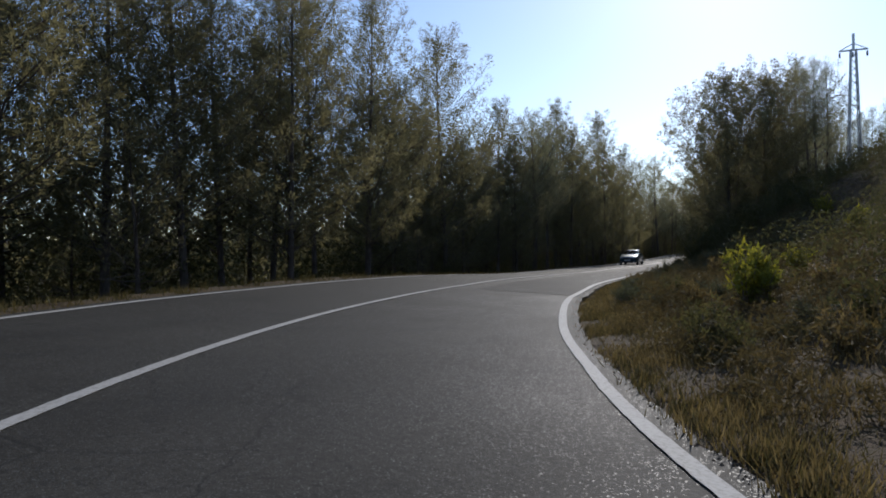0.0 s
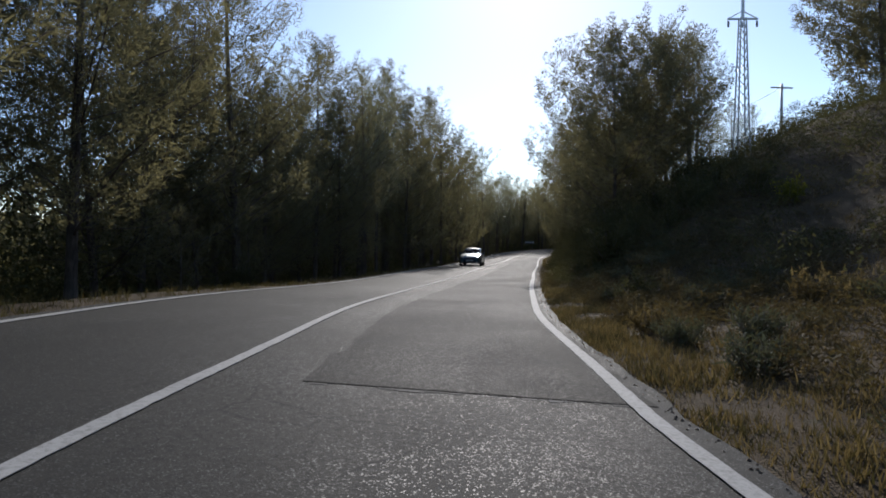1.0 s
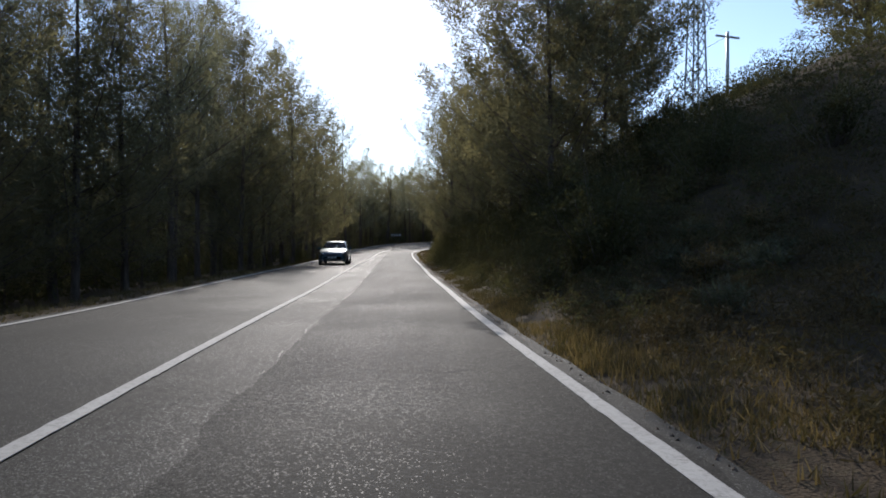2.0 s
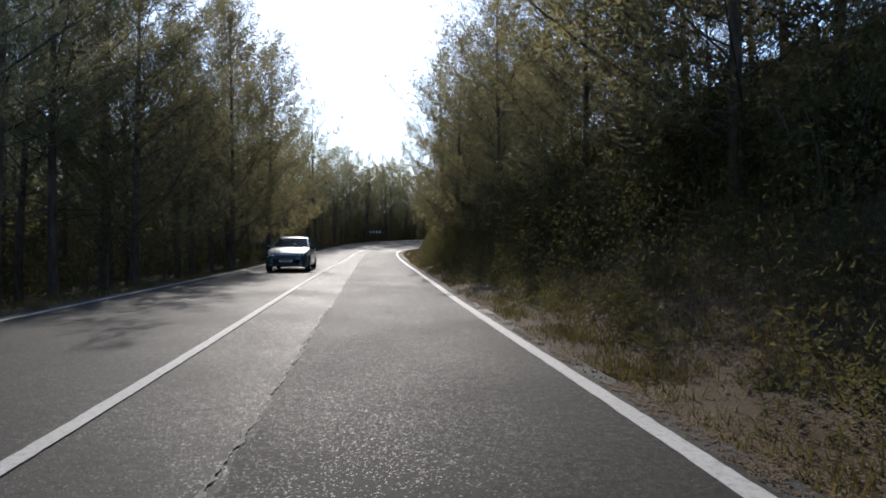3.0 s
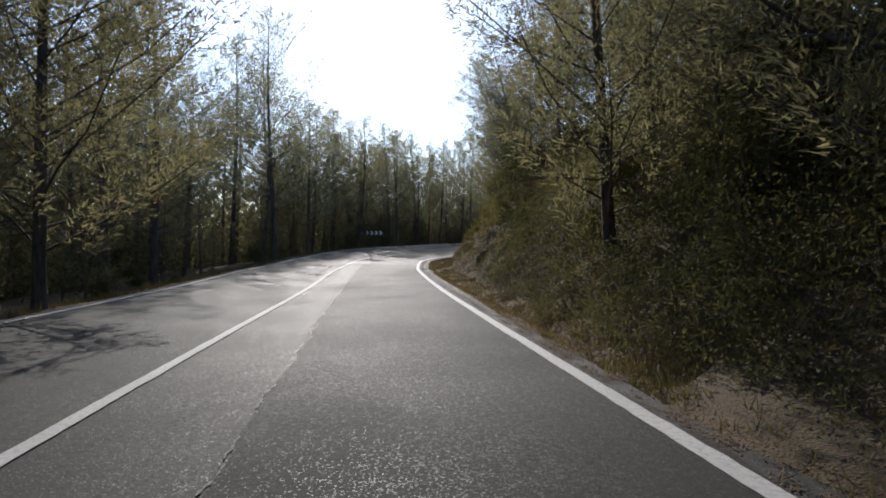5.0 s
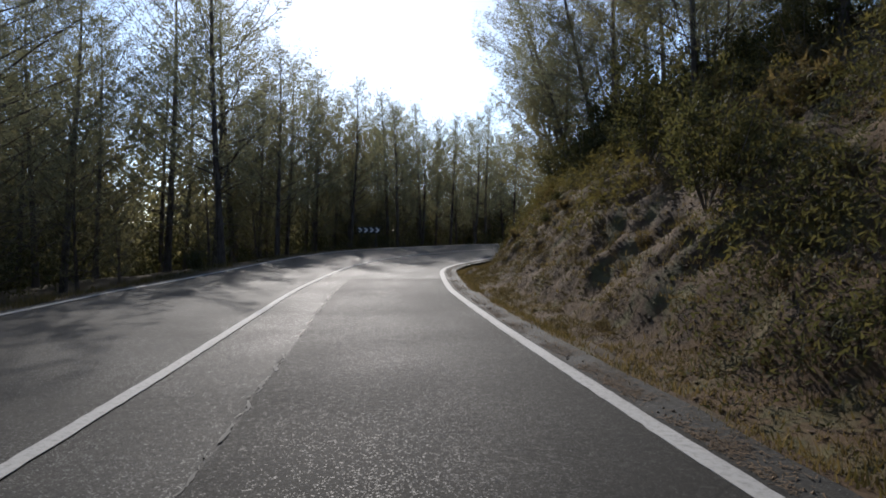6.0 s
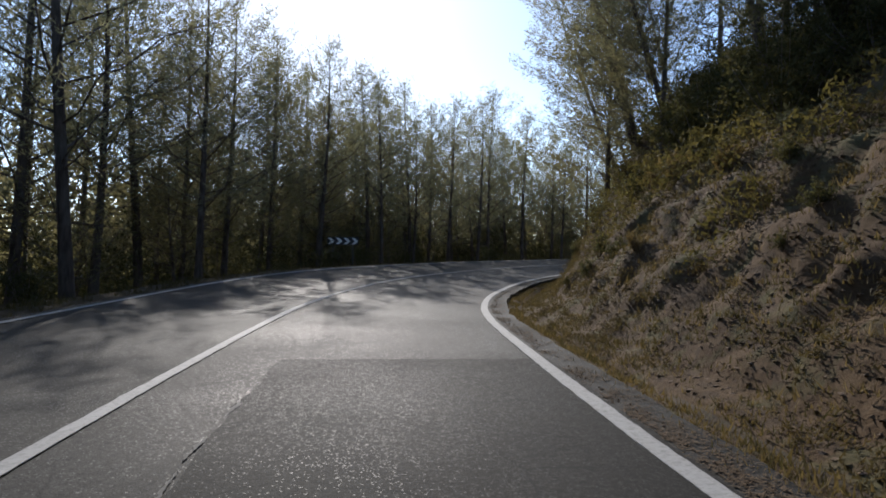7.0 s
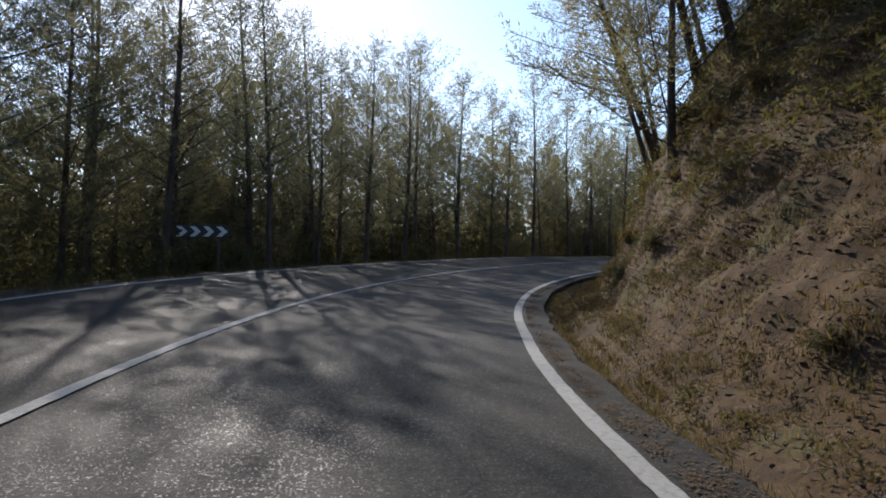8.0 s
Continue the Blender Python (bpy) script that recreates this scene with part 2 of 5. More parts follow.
def beside(x, y):
    """s and d of places in the plan."""
    x, y = np.asarray(x, float).ravel(), np.asarray(y, float).ravel()
    s, d = np.empty(len(x)), np.empty(len(x))
    for i in range(0, len(x), 4000):
        q = (x[i:i + 4000, None] - LINE[:, 0]) ** 2 + (y[i:i + 4000, None] - LINE[:, 1]) ** 2
        k = q.argmin(1)
        s[i:i + 4000] = LINE_S[k]
        v = np.column_stack([x[i:i + 4000] - LINE[k, 0], y[i:i + 4000] - LINE[k, 1]])
        side = (v * RIGHT[k]).sum(1)
        d[i:i + 4000] = np.sqrt(q[np.arange(len(k)), k]) * np.where(side < 0, -1, 1)
    return s, d


def lump(x, y, size, seed=0.0):
    """Soft uneven ground between -1 and 1, by summed waves."""
    x, y = np.asarray(x, float) / size, np.asarray(y, float) / size
    v = 0
    for k in range(5):
        c, q = math.cos(1.7 * k + seed), math.sin(1.7 * k + seed)
        v = v + np.sin(1.9 ** (k * 0.6) * (c * x + q * y) + 2.3 * k + seed + 0.7 * np.sin(0.8 * (q * x - c * y) + k))
    return v / 3.2


def edge_right(s):
    """Centre line to the right edge line; the lane widens in the bends."""
    return np.interp(s, [40, 47, 52, 58, 64, 82, 90, 104, 112, 121, 132, 140, 150, 165], [4.1, 4.1, 3.88, 3.53, 3.58, 3.65, 3.63, 3.78, 3.68, 3.52, 3.5, 3.69, 4.12, 4.15])


def middle(s):
    """Where the painted centre line runs, a little beside the road's own axis."""
    return sum(np.interp(np.asarray(s, float) + o, [44, 50, 56, 66, 74, 82, 88, 94, 104, 112, 120, 128, 135, 140, 146, 157], [0.0, -0.05, 0.03, 0.1, 0.02, 0.09, 0.06, -0.03, -0.11, -0.2, -0.08, -0.06, -0.08, 0.14, 0.27, 0.4]) for o in (-5, -2.5, 0, 2.5, 5)) / 5


def joint(s):
    """The overlay's edge beside the centre line."""
    return np.interp(s, [58, 70, 82, 92, 104, 120, 136], [0.83, 0.97, 1.2, 1.2, 1.12, 0.88, 0.86])


def edge_left(s):
    return -np.interp(s, [50, 60, 68, 85, 100, 112, 132, 142, 165], [3.4, 3.1, 3.25, 3.45, 3.6, 3.9, 3.95, 3.4, 3.5])




def right_rise(s, d):
    """Height over the road's edge of the slope on the right, d metres from the centre line."""
    s, d = np.asarray(s, float), np.asarray(d, float)
    a = smooth(s, S_AT_Y(24), S_AT_Y(42))
    b = smooth(s, S_AT_Y(62), S_AT_Y(76))
    verge = np.clip(d - edge_right(s) - 1.3, 0, None)
    gentle = 0.13 * np.clip(verge, 0, 4) + 0.36 * np.clip(verge - 4, 0, 4) + 0.55 * np.clip(verge - 8, 0, 13) + 0.1 * np.clip(verge - 21, 0, 60)
    hill = 0.62 * np.clip(verge, 0, 12) + 0.28 * np.clip(verge - 12, 0, 30)
    c = np.clip(d - edge_right(s) - 1.7, 0, None)
    steep = 1.2 + 0.85 * smooth(s, S_BEND + 4, S_BEND + 20)
    tall = 2.1 + 0.9 * smooth(s, S_BEND + 6, S_BEND + 22)
    cut = -0.14 * smooth(d, 4.0, 4.7) * (1 - smooth(d, 5.0, 5.8)) + steep * np.clip(c, 0, tall) + 0.8 * np.clip(c - tall, 0, 4) + 0.3 * np.clip(c - tall - 4, 0, 30)
    return (gentle * (1 - a) + hill * a) * (1 - b) + cut * b


def ground_z(x, y):
    """Height of the natural ground."""
    shape = np.shape(x)
    s, d = beside(x, y)
    x, y = np.ravel(x), np.ravel(y)
    edge = road_z(s, np.clip(d, -4.3, 4.0))
    off = np.clip(-d - 4.3, 0, None)
    left = -0.10 * np.clip(off, 0, 30) - 0.25 * smooth(off, 0.3, 2.2) - 0.13 * np.clip(off - 8, 0, 30) * smooth(s, S_AT_Y(62), S_AT_Y(84))
    z = edge + np.where(d > 0, right_rise(s, d), left)
    far = smooth(np.abs(d), 5, 12)
    z = z + lump(x, y, 3.1) * 0.16 * far + lump(x, y, 13, 2.0) * 0.7 * smooth(np.abs(d), 12, 30)
    z = np.where(np.abs(d) < 4.6, z - 0.16 * (1 - smooth(np.abs(d), 3.7, 4.5)), z)
    wide = smooth(np.abs(d), 60, 400)
    return (z * (1 - wide) + wide * (6 + 10 * lump(x, y, 180, 1.0))).reshape(shape)


# ---- mesh helpers ----
def mesh_from(name, verts, faces, mats, smooth_shade=False, pick=None):
    me = bpy.data.meshes.new(name)
    me.from_pydata([tuple(v) for v in verts], [], [tuple(f) for f in faces])
    for m in mats if isinstance(mats, (list, tuple)) else [mats]:
        me.materials.append(m)
    if pick is not None:
        me.polygons.foreach_set("material_index", np.asarray(pick, np.int32))
    if smooth_shade:
        me.polygons.foreach_set("use_smooth", np.ones(len(me.polygons), bool))
    me.update()
    return me


def quads(name, corners, mat):
    """A mesh of loose four-cornered faces; corners: n x 4 x 3."""
    n = len(corners)
    me = bpy.data.meshes.new(name)
    me.vertices.add(4 * n)
    me.vertices.foreach_set("co", np.asarray(corners, np.float32).ravel())
    me.loops.add(4 * n)
    me.loops.foreach_set("vertex_index", np.arange(4 * n, dtype=np.int32))
    me.polygons.add(n)
    me.polygons.foreach_set("loop_start", np.arange(0, 4 * n, 4, dtype=np.int32))
    me.materials.append(mat)
    me.update(calc_edges=True)
    return me


def blades(name, corners, mat):
    """A mesh of loose three-cornered faces; corners: n x 3 x 3."""
    n = len(corners)
    me = bpy.data.meshes.new(name)
    me.vertices.add(3 * n)
    me.vertices.foreach_set("co", np.asarray(corners, np.float32).ravel())
    me.loops.add(3 * n)
    me.loops.foreach_set("vertex_index", np.arange(3 * n, dtype=np.int32))
    me.polygons.add(n)
    me.polygons.foreach_set("loop_start", np.arange(0, 3 * n, 3, dtype=np.int32))
    me.materials.append(mat)
    me.update(calc_edges=True)
    return me


def grid_mesh(name, places, mats, smooth_shade=True, pick=None):
    """A sheet through an n x m x 3 array of places."""
    n, m = places.shape[:2]
    i = np.arange(n * m).reshape(n, m)
    f = np.stack([i[:-1, :-1], i[:-1, 1:], i[1:, 1:], i[1:, :-1]], -1).reshape(-1, 4)
    return mesh_from(name, places.reshape(-1, 3).tolist(), f.tolist(), mats, smooth_shade, pick)


def tube(path, radii, sides=6):
    """Vertices and faces of a tapering tube along a path."""
    path = np.asarray(path, float)
    t = np.gradient(path, axis=0)
    t /= np.linalg.norm(t, axis=1)[:, None] + 1e-9
    ref = np.array([1.0, 0.3, 0.1]) if abs(t[0, 2]) > 0.7 else np.array([0.0, 0.0, 1.0])
    u = np.cross(t, ref)
    u /= np.linalg.norm(u, axis=1)[:, None] + 1e-9
    v = np.cross(t, u)
    a = np.linspace(0, 2 * np.pi, sides, endpoint=False)
    ring = path[:, None] + np.asarray(radii)[:, None, None] * (np.cos(a)[None, :, None] * u[:, None] + np.sin(a)[None, :, None] * v[:, None])
    n = len(path)
    faces = [(i * sides + j, i * sides + (j + 1) % sides, (i + 1) * sides + (j + 1) % sides, (i + 1) * sides + j)
             for i in range(n - 1) for j in range(sides)]
    faces.append(tuple((n - 1) * sides + j for j in range(sides)))
    return ring.reshape(-1, 3), faces


def joined(tubes):
    verts, faces, k = [], [], 0
    for v, f in tubes:
        verts.append(v)
        faces += [tuple(i + k for i in q) for q in f]
        k += len(v)
    return np.vstack(verts), faces


def part(name, me, parent, label=""):
    """A mesh (or bmesh-made mesh) as one object under a thing or a part."""
    ob = new(name, me)
    ob.parent = parent
    if label:
        tagged(ob, label)
    return ob


def bm_mesh(name, bm, mat, smooth_shade=True):
    me = bpy.data.meshes.new(name)
    bm.to_mesh(me)
    bm.free()
    for m in mat if isinstance(mat, (list, tuple)) else [mat]:
        me.materials.append(m)
    if smooth_shade:
        me.polygons.foreach_set("use_smooth", np.ones(len(me.polygons), bool))
    return me


# ---- ground and road ----
def stretch(lo, hi, step, far, growth=1.28):
    mid = list(np.arange(lo, hi, step))
    out, d = [], step
    while not out or abs(out[-1]) < far:
        d *= growth
        out.append((out[-1] if out else mid[-1]) + d)
    back, d = [], step
    while not back or abs(back[-1]) < far:
        d *= growth
        back.append((back[-1] if back else mid[0]) - d)
    return np.array(back[::-1] + mid + out)


gx, gy = np.meshgrid(stretch(-48, 34, 0.75, 2500), stretch(-30, 165, 0.75, 2500), indexing="ij")
gz = ground_z(gx, gy)
CUT_A, CUT_B, CUT_D = S_AT_Y(66), S_BEND + 48, 17.0
gs, gd = beside(gx, gy)
gs, gd = gs.reshape(gx.shape), gd.reshape(gx.shape)
under = (gs > CUT_A + 1) & (gs < CUT_B - 1) & (gd > 4.6) & (gd < CUT_D - 1)
gz = np.where(under, gz - 1.2, gz)
ground = new("ground", grid_mesh("ground", np.stack([gx, gy, gz], -1), M_FOREST))
tagged(ground, "brown forest floor of pine litter and dry soil", "ground", kind="structure")


def strip(name, s0, s1, d0, d1, up, mat, step=0.5, ragged=0.0, thick=0.03, seed=0):
    """A sheet laid on the road from s0 to s1 and from d0 to d1, with edges that go down."""
    rng = np.random.default_rng(seed)
    s = np.arange(s0, s1 + step / 2, step)
    d0, d1 = (d0(s) if callable(d0) else d0 + 0 * s), (d1(s) if callable(d1) else d1 + 0 * s)
    cols = []
    across = np.linspace(0, 1, max(2, int((d1[0] - d0[0]) / 0.6) + 1))
    for u in across:
        dd = d0 + (d1 - d0) * u + np.zeros(len(s))
        if ragged and u in (0, 1):
            dd = dd + rng.normal(0, ragged, len(s))
        cols.append(spot(s, dd, up))
    first, last = cols[0].copy(), cols[-1].copy()
    first[:, 2] -= thick
    last[:, 2] -= thick
    places = np.stack([first, *cols, last], 1)[:, ::-1]
    return new(name, grid_mesh(name, places, mat, False))


road = strip("road", 2, LINE_S[-1] - 2, lambda s: edge_left(s) - 0.3, lambda s: edge_right(s) + 0.3 + 0.2 * smooth(s, S_AT_Y(70), S_AT_Y(78)), 0.0, M_ASPHALT, 0.5, 0.018, 0.3, 1)
tagged(road, "old grey two-lane asphalt road with fine cracks", "road", kind="structure")
PATCH_A, PATCH_B = 58.3, 135.8
overlay = strip("road_overlay", PATCH_A, PATCH_B, joint, lambda s: edge_right(s) + 0.12, 0.007, M_PATCH, 0.4, 0.025, 0.02, 2)
tagged(overlay, "darker newer asphalt overlay along one lane", "road", kind="structure")
for nm, d, w, sd in (("edge_line", edge_right, 0.145, 3), ("centre_line", middle, 0.12, 4), ("edge_line", edge_left, 0.13, 5)):
    ln = strip(nm, 2, LINE_S[-1] - 2, lambda s: d(s) - w / 2, lambda s: d(s) + w / 2, 0.013, M_PAINT, 0.12, 0.003, 0.004, sd)
    tagged(ln, "worn solid white painted road line", "road marking", kind="structure")


# ---- the rocky cut on the right ----
def cut_places(step_s):
    s = np.arange(CUT_A, CUT_B, step_s)
    k = np.concatenate([np.arange(-0.1, 1.3, 0.16), np.arange(1.3, 4.6, 0.055), np.arange(4.6, 6.6, 0.16), np.arange(6.6, CUT_D - 3.9, 0.4)])
    S, K = np.meshgrid(s, k, indexing="ij")
    D = K + edge_right(S) + 0.28
    p = spot(S, D)
    z = road_z(S, np.clip(D, -4.3, 4.0)) + right_rise(S, D)
    z = z - 0.10 * (1 - smooth(K, 0.0, 0.35)) - 0.2 * smooth(K, 0.35, 0.5) * (1 - smooth(K, 0.6, 1.1))
    x, y = p[..., 0], p[..., 1]
    face = smooth(K, 1.3, 2.2) * (1 - smooth(K, 5.5, 9))
    rough = np.zeros_like(z)
    for i in range(z.shape[0]):
        for j in range(z.shape[1]):
            if K[i, j] > 0.3:
                q = Vector((x[i, j], y[i, j], z[i, j]))
                r = 0.24 * noise.fractal(Vector((q.x, q.y, q.z * 1.8)) * 0.5, 0.9, 2.1, 2) + 0.10 * abs(noise.noise(q * 1.1)) - 0.03
                r += 0.2 * noise.noise(q * 1.5) + 0.09 * noise.noise(q * 2.7) + 0.035 * noise.noise(q * 4.6)
                rough[i, j] = r
    rr = np.interp(S, LINE_S, RIGHT[:, 0]), np.interp(S, LINE_S, RIGHT[:, 1])
    amt = rough * (0.14 + 0.86 * face) * smooth(K, 0.3, 1.6)
    edge = np.minimum(smooth(S, CUT_A, CUT_A + 6), 1 - smooth(S, CUT_B - 5, CUT_B)) * (1 - smooth(K, CUT_D - 6, CUT_D - 4))
    out = np.stack([x - rr[0] * amt * 0.75 * edge, y - rr[1] * amt * 0.75 * edge, z + amt * 0.45 * edge - 0.3 * (1 - edge)], -1)
    return out, S, K


CUT_STEP = 0.14
places, cut_s, cut_k = cut_places(CUT_STEP)
cut = new("embankment", grid_mesh("embankment", places[:, ::-1], M_CUT, True))
tagged(cut, "steep reddish-brown rocky road cut with crumbling soil", "embankment", kind="structure")


HX, HY = np.arange(-70, 60, 0.5), np.arange(-45, 185, 0.5)
HZ = ground_z(*np.meshgrid(HX, HY, indexing="ij"))


def rise_z(x, y):
    """Height of what one stands on, natural ground or cut."""
    u, v = min(max((x - HX[0]) / 0.5, 0), len(HX) - 2), min(max((y - HY[0]) / 0.5, 0), len(HY) - 2)
    i, j = int(u), int(v)
    u, v = u - i, v - j
    return float(HZ[i, j] * (1 - u) * (1 - v) + HZ[i + 1, j] * u * (1 - v) + HZ[i, j + 1] * (1 - u) * v + HZ[i + 1, j + 1] * u * v)


# ---- pines ----
def pine_meshes(seed, height, spread, crown_from, limbs, tufts, lean=0.3, mat=None, dead=6, tuft=(0.26, 0.5), thin=(0.014, 0.034), plume=0.8):
    """Trunk, limbs and crown of one pine, its foot at the origin."""
    rng = np.random.default_rng(seed)
    hs = np.linspace(-0.4, height * 0.97, 12)
    ph, am = rng.uniform(0, 6.3, 2), rng.uniform(0.4, 1.0) * lean
    cx = am * np.sin(hs / height * 3.1 + ph[0]) - am * math.sin(ph[0])
    cy = am * np.sin(hs / height * 2.6 + ph[1]) - am * math.sin(ph[1])
    stem = np.column_stack([cx, cy, hs])
    r0 = 0.0088 * height + 0.03
    radii = r0 * (1 - 0.88 * np.clip(hs / height, 0, 1)) * np.where(hs < 0.2, 1.3, 1.0)
    trunk = joined([tube(stem, radii, 8)])
    bits, centres, ways, sizes = [], [], [], []
    for k in range(limbs):
        u = (k + rng.uniform(0.1, 0.9)) / limbs
        z = height * (crown_from + (0.97 - crown_from) * u)
        o = np.array([np.interp(z, hs, cx), np.interp(z, hs, cy), z])
        prof = spread * (0.45 + 0.75 * math.sin(math.pi * min(1, 0.22 + 0.8 * u)) ** 0.8) * (1 - 0.62 * u ** 2.2)
        ln = prof * rng.uniform(0.6, 1.18)
        az = k * 2.39996 + rng.uniform(-0.5, 0.5)
        up = rng.uniform(0.22, 0.52) + 0.55 * u
        way = np.array([math.cos(az), math.sin(az), up])
        q = np.linspace(0, 1, 4)[:, None]
        line = o + way * ln * q + np.array([0, 0, 0.22 * ln]) * q ** 2 + rng.normal(0, 0.05 * ln, (4, 3)) * q
        bits.append(tube(line, np.linspace(0.2 * r0 * (1.15 - u), 0.014, 4), 3))
        side = np.array([-math.sin(az), math.cos(az), 0])
        out = np.array([math.cos(az), math.sin(az), 0])
        at = np.linspace(0.22, 1.0, max(2, int(round(ln / (0.9 * plume))) + 1))
        for j, w in enumerate(at):
            root = o + way * ln * w + np.array([0, 0, 0.22 * ln]) * w ** 2
            for sgn in ((-1, 1) if w < 0.92 else (0,)):
                reach = sgn * ln * rng.uniform(0.12, 0.34) * (1.1 - 0.6 * w)
                c = root + side * reach + out * abs(reach) * 0.6 + np.array([0, 0, rng.uniform(0.02, 0.3)])
                if ln > 1.6 and sgn > 0 and j % 2 == 0 and tufts > 20000:
                    bits.append(tube([root, c], [0.012, 0.006], 3))
                centres.append(c)
                ways.append(out * 0.55 + side * 0.45 * sgn + np.array([0, 0, 0.75]) + rng.normal(0, 0.2, 3))
                sizes.append(rng.uniform(0.6, 1.05) * plume)
    for top in (0.93, 0.965, 1.0):
        centres.append(np.array([cx[-1], cy[-1], height * top]) + rng.normal(0, 0.12, 3))
        ways.append(np.array([0.0, 0.0, 1.0]))
        sizes.append(plume * 0.8)
    for k in range(dead):
        z = height * rng.uniform(0.12, max(0.2, crown_from))
        az = rng.uniform(0, 6.3)
        o = np.array([np.interp(z, hs, cx), np.interp(z, hs, cy), z])
        ln = rng.uniform(0.6, 1.9)
        q = np.linspace(0, 1, 4)[:, None]
        bits.append(tube(o + np.array([math.cos(az), math.sin(az), rng.uniform(-0.1, 0.35)]) * ln * q + rng.normal(0, 0.08, (4, 3)) * q, np.linspace(0.025, 0.008, 4), 3))
    trunk = joined([tube(stem, radii, 8)] + bits)
    centres, sizes, ways = np.array(centres), np.array(sizes), np.array(ways)
    ways /= np.linalg.norm(ways, axis=1)[:, None]
    share = sizes ** 2 / (sizes ** 2).sum()
    pick = rng.choice(len(centres), tufts, p=share)
    run = ways[pick]
    v = rng.normal(0, 1, (tufts, 3))
    v -= run * (v * run).sum(1)[:, None]
    v /= np.linalg.norm(v, axis=1)[:, None]
    u = rng.uniform(0, 1, tufts)
    rad = 0.5 * np.sin(np.pi * (0.14 + 0.78 * u)) ** 0.7 * rng.uniform(0.05, 1.0, tufts) ** 0.6
    pos = centres[pick] + run * ((u - 0.4) * sizes[pick] * 1.25)[:, None] + v * (sizes[pick] * rad)[:, None]
    axis = v * 0.75 + run * (0.35 + 0.7 * u)[:, None] + rng.normal(0, 0.3, (tufts, 3))
    axis /= np.linalg.norm(axis, axis=1)[:, None]
    flat = np.cross(axis, rng.normal(0, 1, (tufts, 3)))
    flat /= np.linalg.norm(flat, axis=1)[:, None] + 1e-9
    ln = rng.uniform(*tuft, tufts)[:, None]
    wd = rng.uniform(*thin, tufts)[:, None]
    corners = np.stack([pos - axis * ln * 0.5 + flat * wd, pos - axis * ln * 0.5 - flat * wd, pos + axis * ln * 0.5], 1)
    return mesh_from("trunk", *trunk, M_BARK, True), blades("crown", corners, mat or M_NEEDLE)


def pine(meshes, label):
    thing = tagged(new("pine_tree"), label, "tree", "roadside pines")
    for nm, me in zip(("trunk", "crown"), meshes):
        part(nm, me, thing)
    return thing


BUSHY = "tall dark green pine with a dense full crown"
SLIM = "slender pine with a bare lower trunk and airy crown"
YOUNG = "young bushy pine with branches down to the ground"
# height, spread, where the crown begins, limbs, tufts
KINDS = {
    "bushy": [(14.0, 3.0, 0.10, 58, 31000, BUSHY), (15.0, 3.3, 0.13, 60, 32000, BUSHY), (13.0, 3.3, 0.08, 56, 31000, BUSHY)],
    "deep": [(13.0, 3.2, 0.10, 40, 5400, BUSHY), (14.0, 3.0, 0.12, 40, 5800, BUSHY)],
    "slim": [(12.5, 2.7, 0.26, 40, 8800, SLIM), (12.0, 2.4, 0.34, 36, 7600, SLIM), (13.0, 2.9, 0.22, 42, 9600, SLIM), (12.0, 2.6, 0.18, 42, 9200, SLIM)],
    "airy": [(12.5, 2.6, 0.24, 44, 22000, SLIM), (12.0, 2.4, 0.3, 42, 20000, SLIM), (13.0, 2.8, 0.2, 46, 23000, SLIM)],
    "young": [(6.0, 1.9, 0.08, 34, 2900, YOUNG), (5.0, 1.8, 0.06, 30, 2500, YOUNG)],
    "hill": [(12.0, 4.4, 0.06, 78, 60000, BUSHY), (11.0, 3.8, 0.12, 64, 44000, BUSHY)],
    "fine": [(11.0, 3.1, 0.04, 56, 28000, BUSHY), (11.5, 2.8, 0.06, 56, 27000, BUSHY), (9.0, 2.7, 0.06, 48, 22000, BUSHY)],
    "close": [(11.0, 3.0, 0.05, 66, 42000, BUSHY), (12.5, 2.9, 0.08, 66, 42000, BUSHY)],
    "crest": [(12.0, 3.4, 0.03, 80, 36000, BUSHY)],
}
# length and half width of a spray of needles, and the length of a plume: finer on the trees that stand close to the road
TUFT = {"bushy": ((0.12, 0.24), (0.0115, 0.0225), 0.85), "hill": ((0.1, 0.2), (0.017, 0.031), 0.85), "fine": ((0.11, 0.21), (0.009, 0.018), 0.75),
        "slim": ((0.12, 0.23), (0.0125, 0.0235), 0.75), "airy": ((0.10, 0.2), (0.007, 0.014), 0.72), "young": ((0.11, 0.22), (0.012, 0.024), 0.6), "deep": ((0.22, 0.42), (0.03, 0.06), 1.1),
        "close": ((0.09, 0.18), (0.009, 0.017), 0.78), "crest": ((0.16, 0.32), (0.02, 0.04), 0.95)}
MODELS = {}
seed = 11
for kind, list_ in KINDS.items():
    MODELS[kind] = []
    for h, sp, cf, nl, nt, lab in list_:
        seed += 1
        MODELS[kind].append((h, pine(pine_meshes(seed, h, sp, cf, nl, nt, 0.35 if kind in ("slim", "airy") else 0.22,
                                                  M_NEEDLE_PALE if kind in ("slim", "airy") else M_NEEDLE, 8 if kind in ("slim", "airy") else 5, *TUFT[kind]), lab)))
used = set()
planted = []
rng = np.random.default_rng(5)


